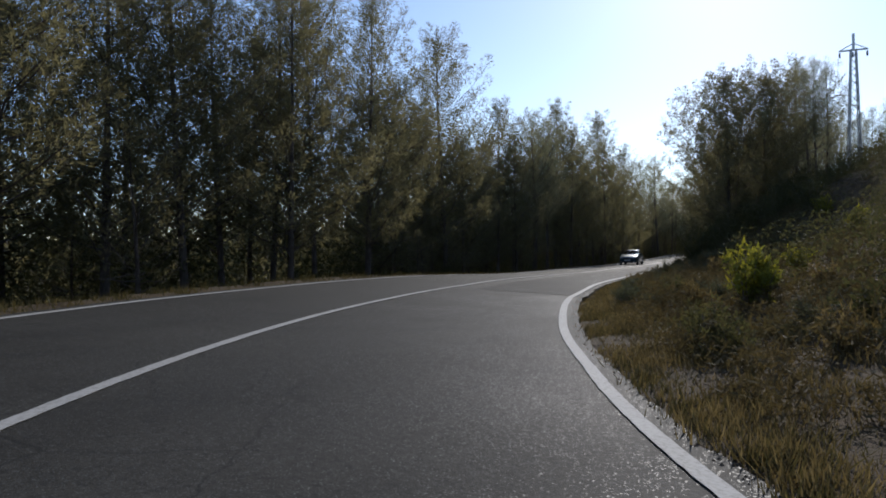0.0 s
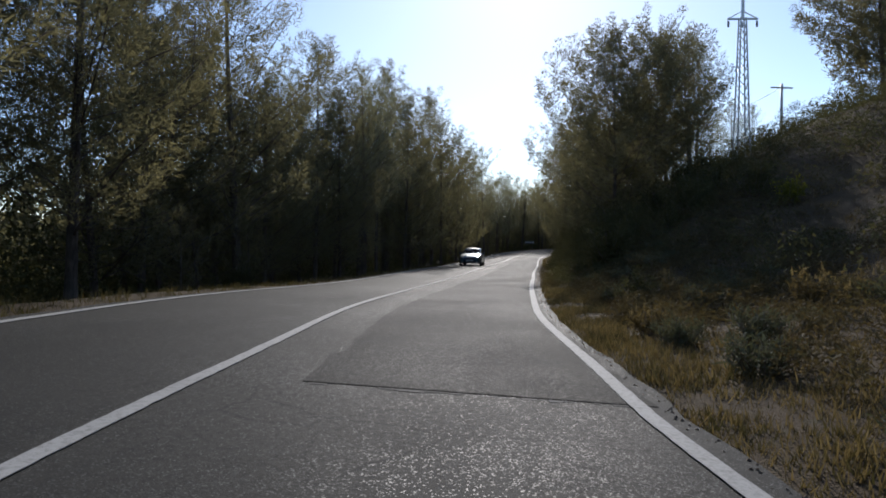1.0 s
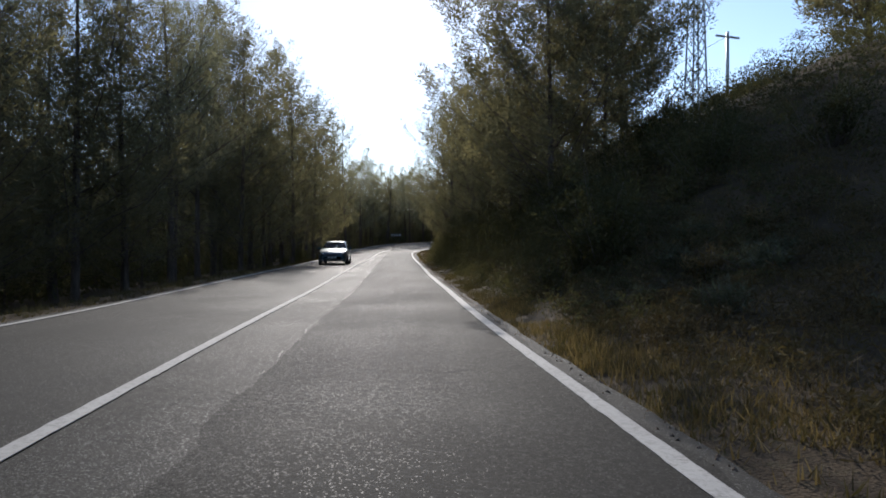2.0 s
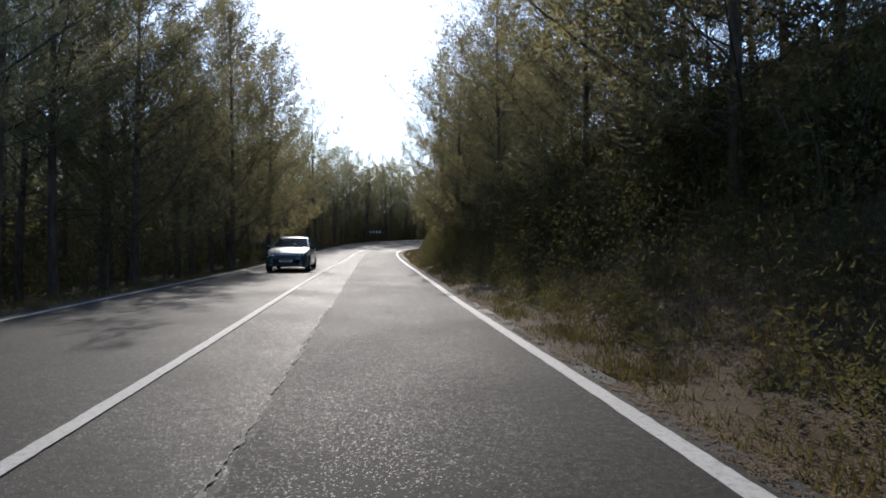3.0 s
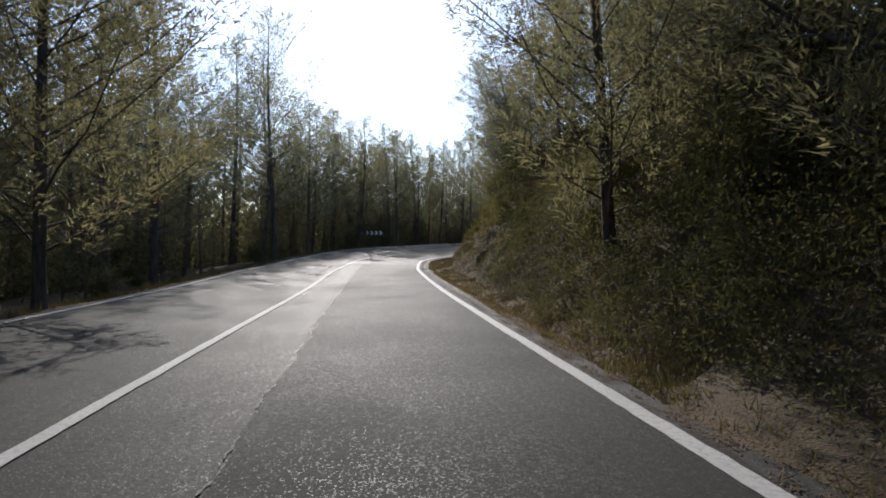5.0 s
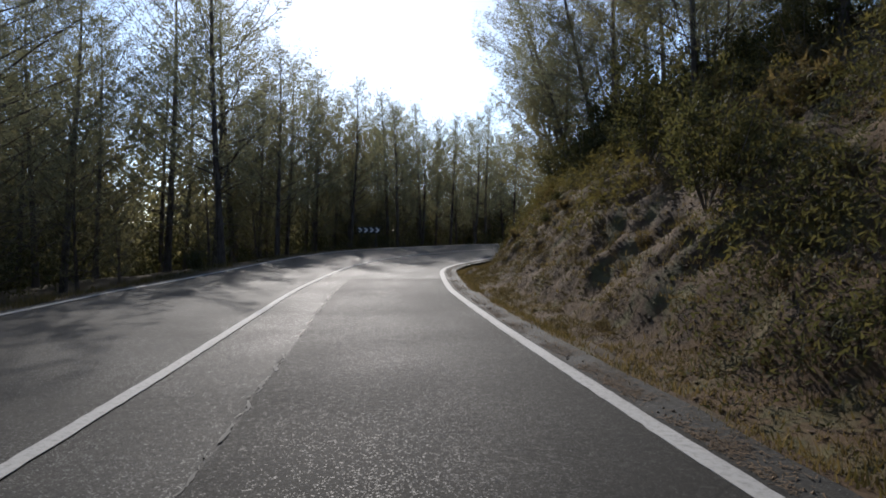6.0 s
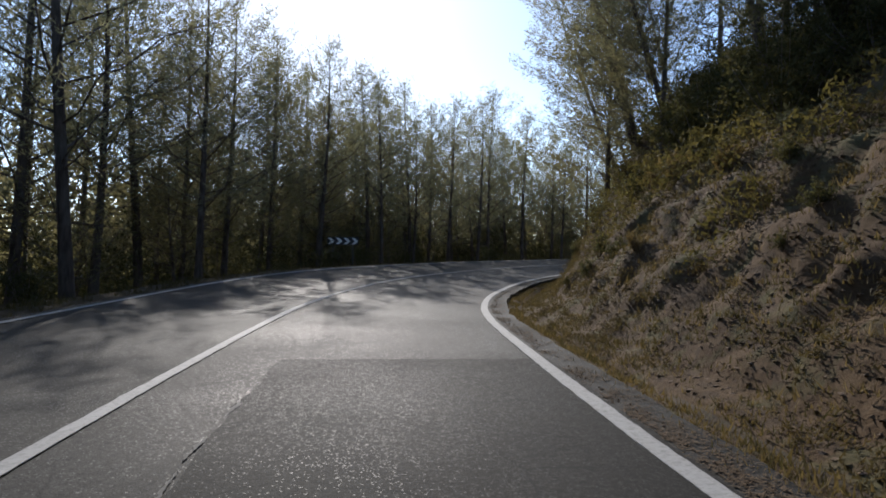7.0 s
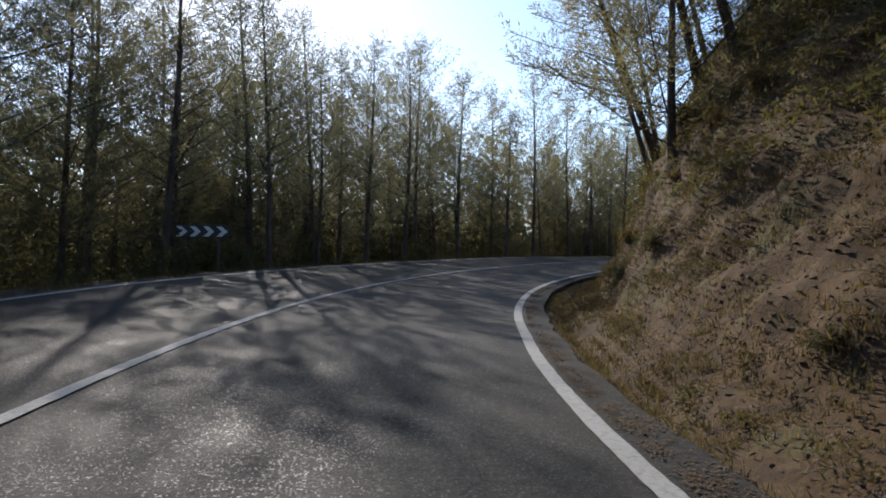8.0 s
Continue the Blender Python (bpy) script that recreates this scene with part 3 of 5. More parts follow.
def plant(kind, x, y, height, which=None, turn=None, lean=0.0):
    """One pine of that kind, height metres tall, at x, y."""
    which = int(rng.integers(len(MODELS[kind]))) if which is None else which
    h, model = MODELS[kind][which]
    turn = float(rng.uniform(0, 360)) if turn is None else turn
    f = height / h
    m = pose(x, y, rise_z(x, y) - 0.1, lean, 0, turn)
    if (kind, which) in used:
        ob = copy_thing(model, m)
    else:
        used.add((kind, which))
        ob = model
        ob.matrix_basis = m
    ob.scale = (f * rng.uniform(0.92, 1.1), f * rng.uniform(0.92, 1.1), f)
    planted.append((x, y))
    return ob


def off_line(x, y, a, b):
    """Distance in the plan from the straight line between a and b."""
    ux, uy = b[0] - a[0], b[1] - a[1]
    u = min(1, max(0, ((x - a[0]) * ux + (y - a[1]) * uy) / (ux * ux + uy * uy)))
    return math.hypot(x - a[0] - u * ux, y - a[1] - u * uy)


def in_clearing(x, y):
    """The open hilltop, and the strip that runs up to it between the trees."""
    return (x > 0.0 and 50 < y < 86) or off_line(x, y, (-6, 57), (8, 97)) < 1.8 or off_line(x, y, (-9, 63), (8, 97)) < 1.8


def band(kind, s0, s1, d0, d1, count, h0, h1, gap=2.0):
    """Pines strewn beside a stretch of the road."""
    made = tries = 0
    while made < count and tries < count * 30:
        tries += 1
        s, d = rng.uniform(s0, s1), rng.uniform(d0, d1)
        x, y, _ = spot(s, d)
        ss, dd = beside([x], [y])
        if abs(dd[0]) < min(abs(d0), abs(d1)) - 0.5 or in_clearing(x, y) or any((x - a) ** 2 + (y - b) ** 2 < gap * gap for a, b in planted):
            continue
        plant(kind, x, y, rng.uniform(h0, h1))
        made += 1


# trees whose tops stand out against the sky
for kind, x, y, h, w in (
        ("bushy", -24.3, 59.2, 16.8, 0), ("bushy", -25.1, 75.7, 18.4, 1), ("bushy", -22.3, 42.9, 13.4, 2), ("bushy", -21.6, 56.2, 12.8, 2),
        ("bushy", -21.0, 33.5, 15.5, 1), ("bushy", -19.6, 24.0, 14.0, 1),
        ("hill", -6.4, 45.0, 11.0, 0), ("hill", -4.4, 45.6, 9.6, 1), ("close", -7.4, 51.5, 9.2, 0),
        ("crest", 7.4, 49.5, 11.0, 0), ("crest", 10.0, 51.0, 13.0, 0), ("crest", 11.5, 44.0, 11.0, 0),
        ("bushy", -23.6, 116.5, 10.6, 1), ("bushy", -26.2, 112.5, 11.2, 0), ("bushy", -22.6, 125.0, 11.2, 2), ("bushy", -29.0, 117.0, 11.5, 0), ("slim", -21.75, 120.0, 12.6, 0), ("slim", -24.0, 107.9, 11.6, 2), ("slim", -24.8, 113.5, 12.2, 3), ("slim", -15.6, 131.0, 11.6, 3),
        ("slim", -16.9, 129.5, 13.0, 0), ("slim", -12.0, 132.0, 12.4, 2), ("slim", -14.3, 129.0, 11.6, 1), ("slim", -7.8, 137.0, 12.8, 0),
        ("slim", -1.9, 139.5, 13.2, 2), ("slim", -26.8, 106.5, 13.0, 0), ("slim", -30.8, 109.5, 12.5, 1), ("slim", -30.6, 102.3, 12.0, 2),
        ("slim", -27.4, 118.5, 11.0, 3)):
    plant(kind, x, y, h, w)
S = S_AT_Y
# trees that lean out over the cut
for x, y, h, w, turn, tip in ((-4.6, 118.0, 11.0, 1, -80, 19), (-3.6, 119.2, 11.5, 0, -75, 17), (-3.0, 117.0, 10.5, 1, -85, 15), (-6.8, 114.2, 10.5, 3, -80, 20),
                              (-8.4, 108.5, 10.0, 2, -85, 19), (-9.0, 104.0, 9.5, 0, -90, 17), (-9.2, 98.5, 9.5, 2, -90, 14), (-7.6, 111.0, 11.0, 0, -85, 18)):
    plant("slim", x, y, h, w, turn, tip)
# trees whose crowns hang over the road's edges
for kind, x, y, h, w in (("close", -8.9, 58.5, 10.5, 0), ("close", -10.4, 66.0, 11.0, 1), ("fine", -11.0, 73.0, 11.5, 0), ("bushy", -21.9, 73.5, 13.0, 2),
                         ("bushy", -20.9, 64.0, 12.5, 0), ("fine", -9.3, 109.5, 8.5, 2), ("fine", -9.6, 103.5, 8.0, 2), ("fine", -9.0, 97.0, 8.5, 1),
                         ("fine", -8.6, 91.0, 9.0, 2), ("fine", -8.2, 85.5, 9.0, 1), ("slim", -24.4, 100.5, 15.5, 2), ("slim", -27.5, 111.5, 16.0, 0),
                         ("slim", -29.0, 106.0, 16.0, 3), ("slim", -24.8, 122.0, 14.5, 2), ("slim", -19.5, 125.5, 13.0, 0)):
    plant(kind, x, y, h, w)
# left side of the road
band("bushy", S(4), S(24), -10.5, -7.2, 10, 11.5, 14, 2.3)
band("fine", S(22), S(46), -10.5, -7.4, 8, 9.5, 11.5, 2.2)
band("deep", S(4), S(40), -15, -10.5, 8, 11, 13.5, 2.4)
band("airy", S(46), S(72), -9.6, -6.4, 10, 10.5, 14, 2.2)
band("bushy", S(50), S(70), -9.4, -7.0, 3, 10.5, 12, 2.2)
band("slim", S(44), S(74), -15, -9.2, 9, 11, 14.5, 2.4)
band("airy", S(66), S(96), -9.4, -6.6, 6, 10, 14, 3.0)
band("slim", S(78), S(96) + 45, -16, -8.5, 20, 11, 15, 3.0)
band("slim", S(96) + 14, S(96) + 60, -9.5, -6.6, 12, 9, 13, 2.6)
band("slim", S(96) + 24, S(96) + 62, -28, -14, 22, 12, 16, 2.6)
# unseen pines behind the start, added to close the place and its light
band("slim", S(-28), S(4), -14, -7, 6, 11, 15, 3)
band("young", S(6), S(95), -15, -6.6, 26, 2.5, 5.0, 1.2)
band("young", S(95), S(96) + 55, -17, -6.8, 26, 2.0, 5.0, 1.2)
band("deep", S(96) + 32, S(96) + 66, -20, -7, 15, 9.5, 13, 2.4)
band("deep", S(68), S(96) + 42, -26, -12, 24, 9.5, 13.5, 2.6)
band("deep", S(96) + 28, S(96) + 72, -30, -8, 26, 8.5, 12, 2.0)
# right side, on the slopes
band("close", S(54), S(74), 8.6, 11, 4, 9, 11.5, 2.6)
band("slim", S(50), S(78), 11.5, 15, 6, 9, 12, 1.8)
band("slim", S(78), S(96) + 30, 10.5, 18, 22, 8, 11, 1.7)
band("young", S(46), S(74), 6.6, 11, 8, 2.5, 4.5, 1.4)
band("slim", S(96) + 16, S(96) + 60, 8.5, 20, 12, 9, 12, 2.3)
# more added pines behind the start, out of view, that hold back light
band("slim", S(-28), S(-4), 9, 20, 4, 9, 13, 3)

# the woods farther back, past counting
def far_woods(count=160000):
    r = np.random.default_rng(77)
    centres = []
    while len(centres) < 800:
        ang, rad = r.uniform(0, 6.2832), r.uniform(0, 1) ** 0.6
        x, y = -10 + 120 * rad * math.cos(ang), 70 + 150 * rad * math.sin(ang)
        s, d = beside([x], [y])
        if (-44 < d[0] < -15 and (y < 66 or d[0] < -20)) or (y > 135 and x < 0 and abs(d[0]) > 20) or (y > 165 and abs(d[0]) > 20):
            centres.append((x, y, d[0]))
    c = np.array(centres)
    gz = ground_z(c[:, 0], c[:, 1])
    hh = r.uniform(5, 12, len(c)) * np.where(c[:, 1] < 44, 1.05, np.where(c[:, 1] < 66, 0.7, 1.45))
    k = r.integers(0, len(c), count)
    u = r.uniform(0, 1, count)
    wide = 2.6 * np.sin(np.pi * (0.12 + 0.86 * u)) ** 0.7
    az, q = r.uniform(0, 6.2832, count), np.sqrt(r.uniform(0.1, 1, count))
    pos = np.column_stack([c[k, 0] + wide * q * np.cos(az), c[k, 1] + wide * q * np.sin(az), gz[k] + hh[k] * u])
    ax = r.normal(0, 1, (count, 3)) + np.array([0, 0, 0.5])
    ax /= np.linalg.norm(ax, axis=1)[:, None]
    fl = np.cross(ax, r.normal(0, 1, (count, 3)))
    fl /= np.linalg.norm(fl, axis=1)[:, None]
    ln, wd = r.uniform(0.6, 1.2, (count, 1)), r.uniform(0.1, 0.24, (count, 1))
    return blades("far_woods", np.stack([pos - ax * ln / 2 + fl * wd, pos - ax * ln / 2 - fl * wd, pos + ax * ln / 2], 1), M_NEEDLE)


woods = tagged(new("far_woods", far_woods()), "dense dark green pine woods behind the roadside trees", "woods", kind="stuff")


def valley_woods(count=120000):
    """Crowns of the trees that stand lower, behind the last bend."""
    r = np.random.default_rng(78)
    rows = []
    while len(rows) < 430:
        x, y, _ = spot(r.uniform(S(62), S_BEND + 62), -r.uniform(17, 46))
        if abs(beside([x], [y])[1][0]) > 15:
            rows.append((x, y, rise_z(x, y), r.uniform(5.5, 11)))
    c = np.array(rows)
    k, u = r.integers(0, len(c), count), r.uniform(0, 1, count)
    wide = 2.5 * np.sin(np.pi * (0.15 + 0.83 * u)) ** 0.7
    az, q = r.uniform(0, 6.2832, count), np.sqrt(r.uniform(0, 1, count))
    pos = np.column_stack([c[k, 0] + wide * q * np.cos(az), c[k, 1] + wide * q * np.sin(az), c[k, 2] + c[k, 3] * u])
    ax = r.normal(0, 1, (count, 3)) + np.array([0, 0, 0.6])
    ax /= np.linalg.norm(ax, axis=1)[:, None]
    fl = np.cross(ax, r.normal(0, 1, (count, 3)))
    fl /= np.linalg.norm(fl, axis=1)[:, None]
    ln, wd = r.uniform(0.4, 0.9, (count, 1)), r.uniform(0.07, 0.16, (count, 1))
    return blades("valley_woods", np.stack([pos - ax * ln / 2 + fl * wd, pos - ax * ln / 2 - fl * wd, pos + ax * ln / 2], 1), M_NEEDLE)


tagged(new("valley_woods", valley_woods()), "hazy dense pine woods in the dip behind the bend", "woods", kind="stuff")


def thicket(name, seed, count, clumps, where, tall, wide, leaf, thin, mat, on=None):
    """Low bushes past counting; where(r) gives s and d of a bush."""
    r = np.random.default_rng(seed)
    rows = []
    while len(rows) < clumps:
        s, d = where(r)
        x, y, _ = spot(s, d)
        rows.append((x, y, on(s, d)[2] - 0.05 if on else rise_z(x, y), r.uniform(*tall), r.uniform(*wide)))
    c = np.array(rows)
    k = r.integers(0, len(c), count)
    u, az, q = r.uniform(0, 1, count), r.uniform(0, 6.2832, count), np.sqrt(r.uniform(0, 1, count))
    out = c[k, 4] * np.sqrt(np.clip(1 - u * u, 0.05, 1))
    pos = np.column_stack([c[k, 0] + out * q * np.cos(az), c[k, 1] + out * q * np.sin(az), c[k, 2] + c[k, 3] * u])
    ax = r.normal(0, 1, (count, 3)) + np.array([0, 0, 0.5])
    ax /= np.linalg.norm(ax, axis=1)[:, None]
    fl = np.cross(ax, r.normal(0, 1, (count, 3)))
    fl /= np.linalg.norm(fl, axis=1)[:, None]
    ln, wd = r.uniform(*leaf, (count, 1)), r.uniform(*thin, (count, 1))
    return blades(name, np.stack([pos - ax * ln / 2 + fl * wd, pos - ax * ln / 2 - fl * wd, pos + ax * ln / 2], 1), mat)


tagged(new("undergrowth", thicket("undergrowth", 41, 75000, 900, lambda r: (r.uniform(S(-6), S_BEND + 66), -r.uniform(8.6, 26)),
                                  (1.2, 3.2), (0.9, 1.7), (0.12, 0.34), (0.02, 0.055), M_SHRUB)),
       "dark green thicket of low bushes between the pine trunks", "undergrowth", kind="stuff")
tagged(new("tall_thicket", thicket("tall_thicket", 42, 80000, 300, lambda r: (r.uniform(S(72), S_BEND + 60), -r.uniform(13, 30)),
                                   (3.0, 6.5), (1.2, 2.4), (0.18, 0.42), (0.03, 0.065), M_SHRUB)),
       "tall dense young growth behind the pine trunks", "undergrowth", kind="stuff")
tagged(new("forest_thicket", thicket("forest_thicket", 44, 90000, 360, lambda r: (r.uniform(S(-8), S(66)), -r.uniform(10.5, 26)),
                                     (2.6, 5.0), (1.2, 2.2), (0.16, 0.4), (0.022, 0.05), M_SHRUB)),
       "dark tall thicket under the roadside pines", "undergrowth", kind="stuff")
tagged(new("hill_bushes", thicket("hill_bushes", 45, 90000, 420, lambda r: (r.uniform(S(8), S(62)), 8 + 17 * r.uniform() ** 0.9),
                                  (0.5, 1.5), (0.5, 1.2), (0.06, 0.14), (0.012, 0.026), M_SHRUB)),
       "low dark green bushes dotted over the hillside", "undergrowth", kind="stuff")
tagged(new("bank_thicket", thicket("bank_thicket", 46, 130000, 400, lambda r: (r.uniform(S(34), S(71)), 5.3 + 7.5 * r.uniform() ** 1.3),
                                   (0.5, 2.3), (0.5, 1.2), (0.04, 0.09), (0.007, 0.015), M_SHRUB)),
       "dark evergreen thicket along the shaded bank", "undergrowth", kind="stuff")
# low growth packed over pale soil, its dark leaves also replacing tree shade
tagged(new("ground_cover", thicket("ground_cover", 50, 110000, 1100, lambda r: (r.uniform(S(30), S(73)), 4.75 + 4.2 * r.uniform() ** 1.1),
                                   (0.08, 0.45), (0.25, 0.65), (0.035, 0.085), (0.006, 0.015), M_SHRUB)),
       "dark low creepers and seedlings covering the shaded bank", "undergrowth", kind="stuff")
tagged(new("crest_bushes", thicket("crest_bushes", 51, 80000, 260, lambda r: (r.uniform(S(20), S(64)), 13 + 14 * r.uniform()),
                                   (0.6, 1.7), (0.6, 1.4), (0.06, 0.14), (0.01, 0.024), M_SHRUB)),
       "dark evergreen bushes along the hill crest", "undergrowth", kind="stuff")
tagged(new("verge_scrub", thicket("verge_scrub", 48, 120000, 800, lambda r: (r.uniform(S(2), S(40)), 4.9 + 7.0 * r.uniform() ** 1.1),
                                  (0.15, 0.5), (0.25, 0.65), (0.05, 0.14), (0.005, 0.012), M_SCRUB)),
       "brown and olive dry brush covering the verge slope", "undergrowth", kind="stuff")
tagged(new("slope_scrub", thicket("slope_scrub", 43, 60000, 1400, lambda r: (r.uniform(S(3), S(66)), 5.6 + 18 * r.uniform()),
                                  (0.12, 0.5), (0.25, 0.8), (0.05, 0.16), (0.008, 0.02), M_SCRUB)),
       "low brown and olive scrub covering the slope", "undergrowth", kind="stuff")


# ---- shrubs, grass and stones ----
def shrub_meshes(seed, height, width, leaves, mat, leaf=1.0, thin=False):
    """Stems and foliage of one shrub."""
    r = np.random.default_rng(seed)
    tubes, tips = [], []
    for k in range(14):
        az, out = r.uniform(0, 6.2832), r.uniform(0.1, 1) ** 0.7 * width / 2
        q = np.linspace(0, 1, 4)[:, None]
        top = np.array([out * math.cos(az), out * math.sin(az), height * r.uniform(0.55, 1.0) * (1 - 0.35 * (out / (width / 2)) ** 2)])
        line = top * q ** np.array([[0.8, 0.8, 1.0]]) + r.normal(0, 0.03, (4, 3)) * q - np.array([0, 0, 0.1]) * (1 - q)
        tubes.append(tube(line, np.linspace(0.016, 0.005, 4), 3))
        for w in np.linspace(0.35, 1.0, 6):
            tips.append(top * np.array([w ** 0.8, w ** 0.8, w]) + r.normal(0, 0.05 * width, 3))
    tips = np.array(tips)
    k = r.integers(0, len(tips), leaves)
    v = r.normal(0, 1, (leaves, 3))
    v /= np.linalg.norm(v, axis=1)[:, None]
    pos = tips[k] + v * (r.uniform(0, 1, (leaves, 1)) ** 0.5) * np.array([0.15, 0.15, 0.13]) * (0.5 + 0.5 * width)
    pos[:, 2] = np.maximum(pos[:, 2], 0.02)
    ax = v + np.array([0, 0, 0.5]) + r.normal(0, 0.5, (leaves, 3))
    ax /= np.linalg.norm(ax, axis=1)[:, None]
    fl = np.cross(ax, r.normal(0, 1, (leaves, 3)))
    fl /= np.linalg.norm(fl, axis=1)[:, None]
    ln = r.uniform(0.06, 0.14, (leaves, 1)) * leaf
    wd = ln * (0.12 if thin else 0.24)
    cs = np.stack([pos - ax * ln * 0.5 + fl * wd, pos - ax * ln * 0.4 - fl * wd, pos + ax * ln * 0.6], 1)
    return mesh_from("stem", *joined(tubes), M_TWIG), blades("foliage", cs, mat)


SHRUBS = [
    (0.8, 1.1, 1200, M_SHRUB, 0.75, False, "low dark green evergreen shrub on the slope"),
    (1.5, 1.9, 2400, M_SHRUB, 0.72, False, "rounded green evergreen shrub among dry grass"),
    (0.6, 0.9, 1000, M_SHRUB_GREY, 0.9, True, "low grey-green rosemary-like cushion shrub"),
    (1.2, 1.0, 1300, M_SHRUB_YELLOW, 1.0, False, "upright shrub with bright yellow-green leaves"),
    (2.4, 2.3, 4000, M_SHRUB, 0.78, False, "large sunlit green shrub growing on the slope"),
    (0.7, 1.0, 900, M_GRASS, 1.2, True, "dry straw-coloured brush tuft on the slope"),
]
SHRUB_MODELS = []
for k, (h, w, n, mt, lf, th, lab) in enumerate(SHRUBS):
    thing = tagged(new("shrub"), lab, "shrub", "roadside shrubs")
    for nm, me in zip(("stem", "foliage"), shrub_meshes(300 + k, h, w, n, mt, lf, th)):
        part(nm, me, thing)
    SHRUB_MODELS.append(thing)
shrub_used = set()


def surface(s, d):
    """A place on the ground beside the road, on the cut where there is one."""
    x, y, _ = spot(s, d)
    if CUT_A + 3 < s < CUT_B - 5 and edge_right(s) + 0.2 < d < CUT_D - 2:
        i = int(round((s - CUT_A) / CUT_STEP))
        j = int(np.argmin(np.abs(cut_k[i] - (d - edge_right(s) - 0.28))))
        return places[i, j]
    return np.array([x, y, rise_z(x, y)])


def patchy(s, d):
    """Where growth stands in patches, between -1 and 1."""
    return 0.6 * math.sin(2.3 * s + 1.7 * math.sin(2.1 * d + 0.4 * s)) + 0.4 * math.sin(0.71 * s + 3.1 * d + math.sin(0.33 * s))


def upper_cut(r):
    """Where growth covers the upper part of the cut, thinning out downwards."""
    s = r.uniform(S(73), S_BEND + 32)
    return s, edge_right(s) + 3.1 + 5.5 * r.uniform() ** 1.3 + 0.9 * math.sin(0.9 * s) * r.uniform()


tagged(new("bank_scrub", thicket("bank_scrub", 47, 70000, 430, upper_cut, (0.3, 1.1), (0.3, 0.8), (0.06, 0.15), (0.009, 0.024), M_OLIVE, surface)),
       "olive and yellow-green scrub over the upper road cut", "undergrowth", kind="stuff")


tagged(new("bank_brush", thicket("bank_brush", 52, 90000, 260, lambda r: (lambda s: (s, edge_right(s) + 1.5 + 5.5 * r.uniform() ** 0.9))(r.uniform(S(66), S(81))),
                                 (0.4, 1.7), (0.4, 1.0), (0.04, 0.1), (0.007, 0.016), M_SHRUB, surface)),
       "dark brush growing down the shaded end of the road cut", "undergrowth", kind="stuff")


def lower_cut(r):
    """Patches of low growth on the face and at the foot of the cut."""
    s, k = r.uniform(S(70), S_BEND + 30), r.uniform(1.0, 4.6)
    while patchy(0.6 * s, 0.8 * k) < r.normal(0.0, 0.3):
        s, k = r.uniform(S(70), S_BEND + 30), r.uniform(1.0, 4.6)
    return s, edge_right(s) + k


tagged(new("bank_weeds", thicket("bank_weeds", 49, 90000, 1000, lower_cut, (0.05, 0.26), (0.14, 0.42), (0.03, 0.09), (0.004, 0.011), M_SCRUB, surface)),
       "low brown weeds and dry stalks on the road cut", "undergrowth", kind="stuff")


def put_shrub(which, place, size=1.0, turn=None):
    m = pose(place[0], place[1], place[2] - 0.05, 0, 0, float(rng.uniform(0, 360)) if turn is None else turn)
    ob = SHRUB_MODELS[which]
    if which in shrub_used:
        ob = copy_thing(ob, m)
    else:
        shrub_used.add(which)
        ob.matrix_basis = m
    ob.scale = (size * rng.uniform(0.85, 1.15), size * rng.uniform(0.85, 1.15), size)
    return ob


def scatter_shrubs(kinds, s0, s1, d0, d1, count, a, b):
    for k in range(count):
        s = rng.uniform(s0, s1)
        put_shrub(int(rng.choice(kinds)), surface(s, rng.uniform(d0, d1)), rng.uniform(a, b))


put_shrub(3, np.array([-1.4, 11.9, rise_z(-1.4, 11.9)]), 1.1)
put_shrub(4, surface(S(82.6), 6.6), 1.0)
for x, y, k, z in ((-5.0, 18.0, 2, 0.9), (-4.2, 14.5, 2, 0.85), (-4.5, 15.4, 2, 0.8), (-3.2, 13.0, 2, 0.7), (-2.4, 12.6, 5, 0.8), (-5.6, 19.8, 2, 0.8),
                   (-4.6, 19.9, 2, 0.9), (-5.9, 21.0, 5, 0.7), (-6.4, 25.8, 2, 0.9), (-1.7, 9.2, 0, 0.7)):
    put_shrub(k, np.array([x, y, rise_z(x, y)]), z)
scatter_shrubs([2, 2, 2, 5, 0], S(3), S(36), 5.4, 9, 46, 0.5, 1.0)
scatter_shrubs([3], S(14), S(34), 9, 13, 3, 0.7, 1.0)
scatter_shrubs([0, 1, 1, 4], S(34), S(74), 6.3, 12, 40, 0.8, 1.4)
scatter_shrubs([1, 4, 4], S(44), S(72), 6.6, 9.5, 26, 0.9, 1.35)
scatter_shrubs([5, 5, 0, 2], S(76), S_BEND + 26, 6.2, 9, 16, 0.3, 0.8)
scatter_shrubs([0, 1, 4, 1, 5, 5], S(74), S_BEND + 12, 7.6, 11.5, 60, 0.7, 1.35)
scatter_shrubs([0, 2, 5, 5], S(82), S_BEND + 28, 5.9, 9.0, 40, 0.25, 0.65)
scatter_shrubs([0, 1, 4, 5], S_BEND + 8, S_BEND + 32, 8.4, 12, 34, 0.7, 1.2)
scatter_shrubs([0, 1], S(6), S(96), -9, -5.6, 14, 0.6, 1.1)
scatter_shrubs([0, 1], S(96), S_BEND + 45, -9, -5.8, 8, 0.7, 1.2)


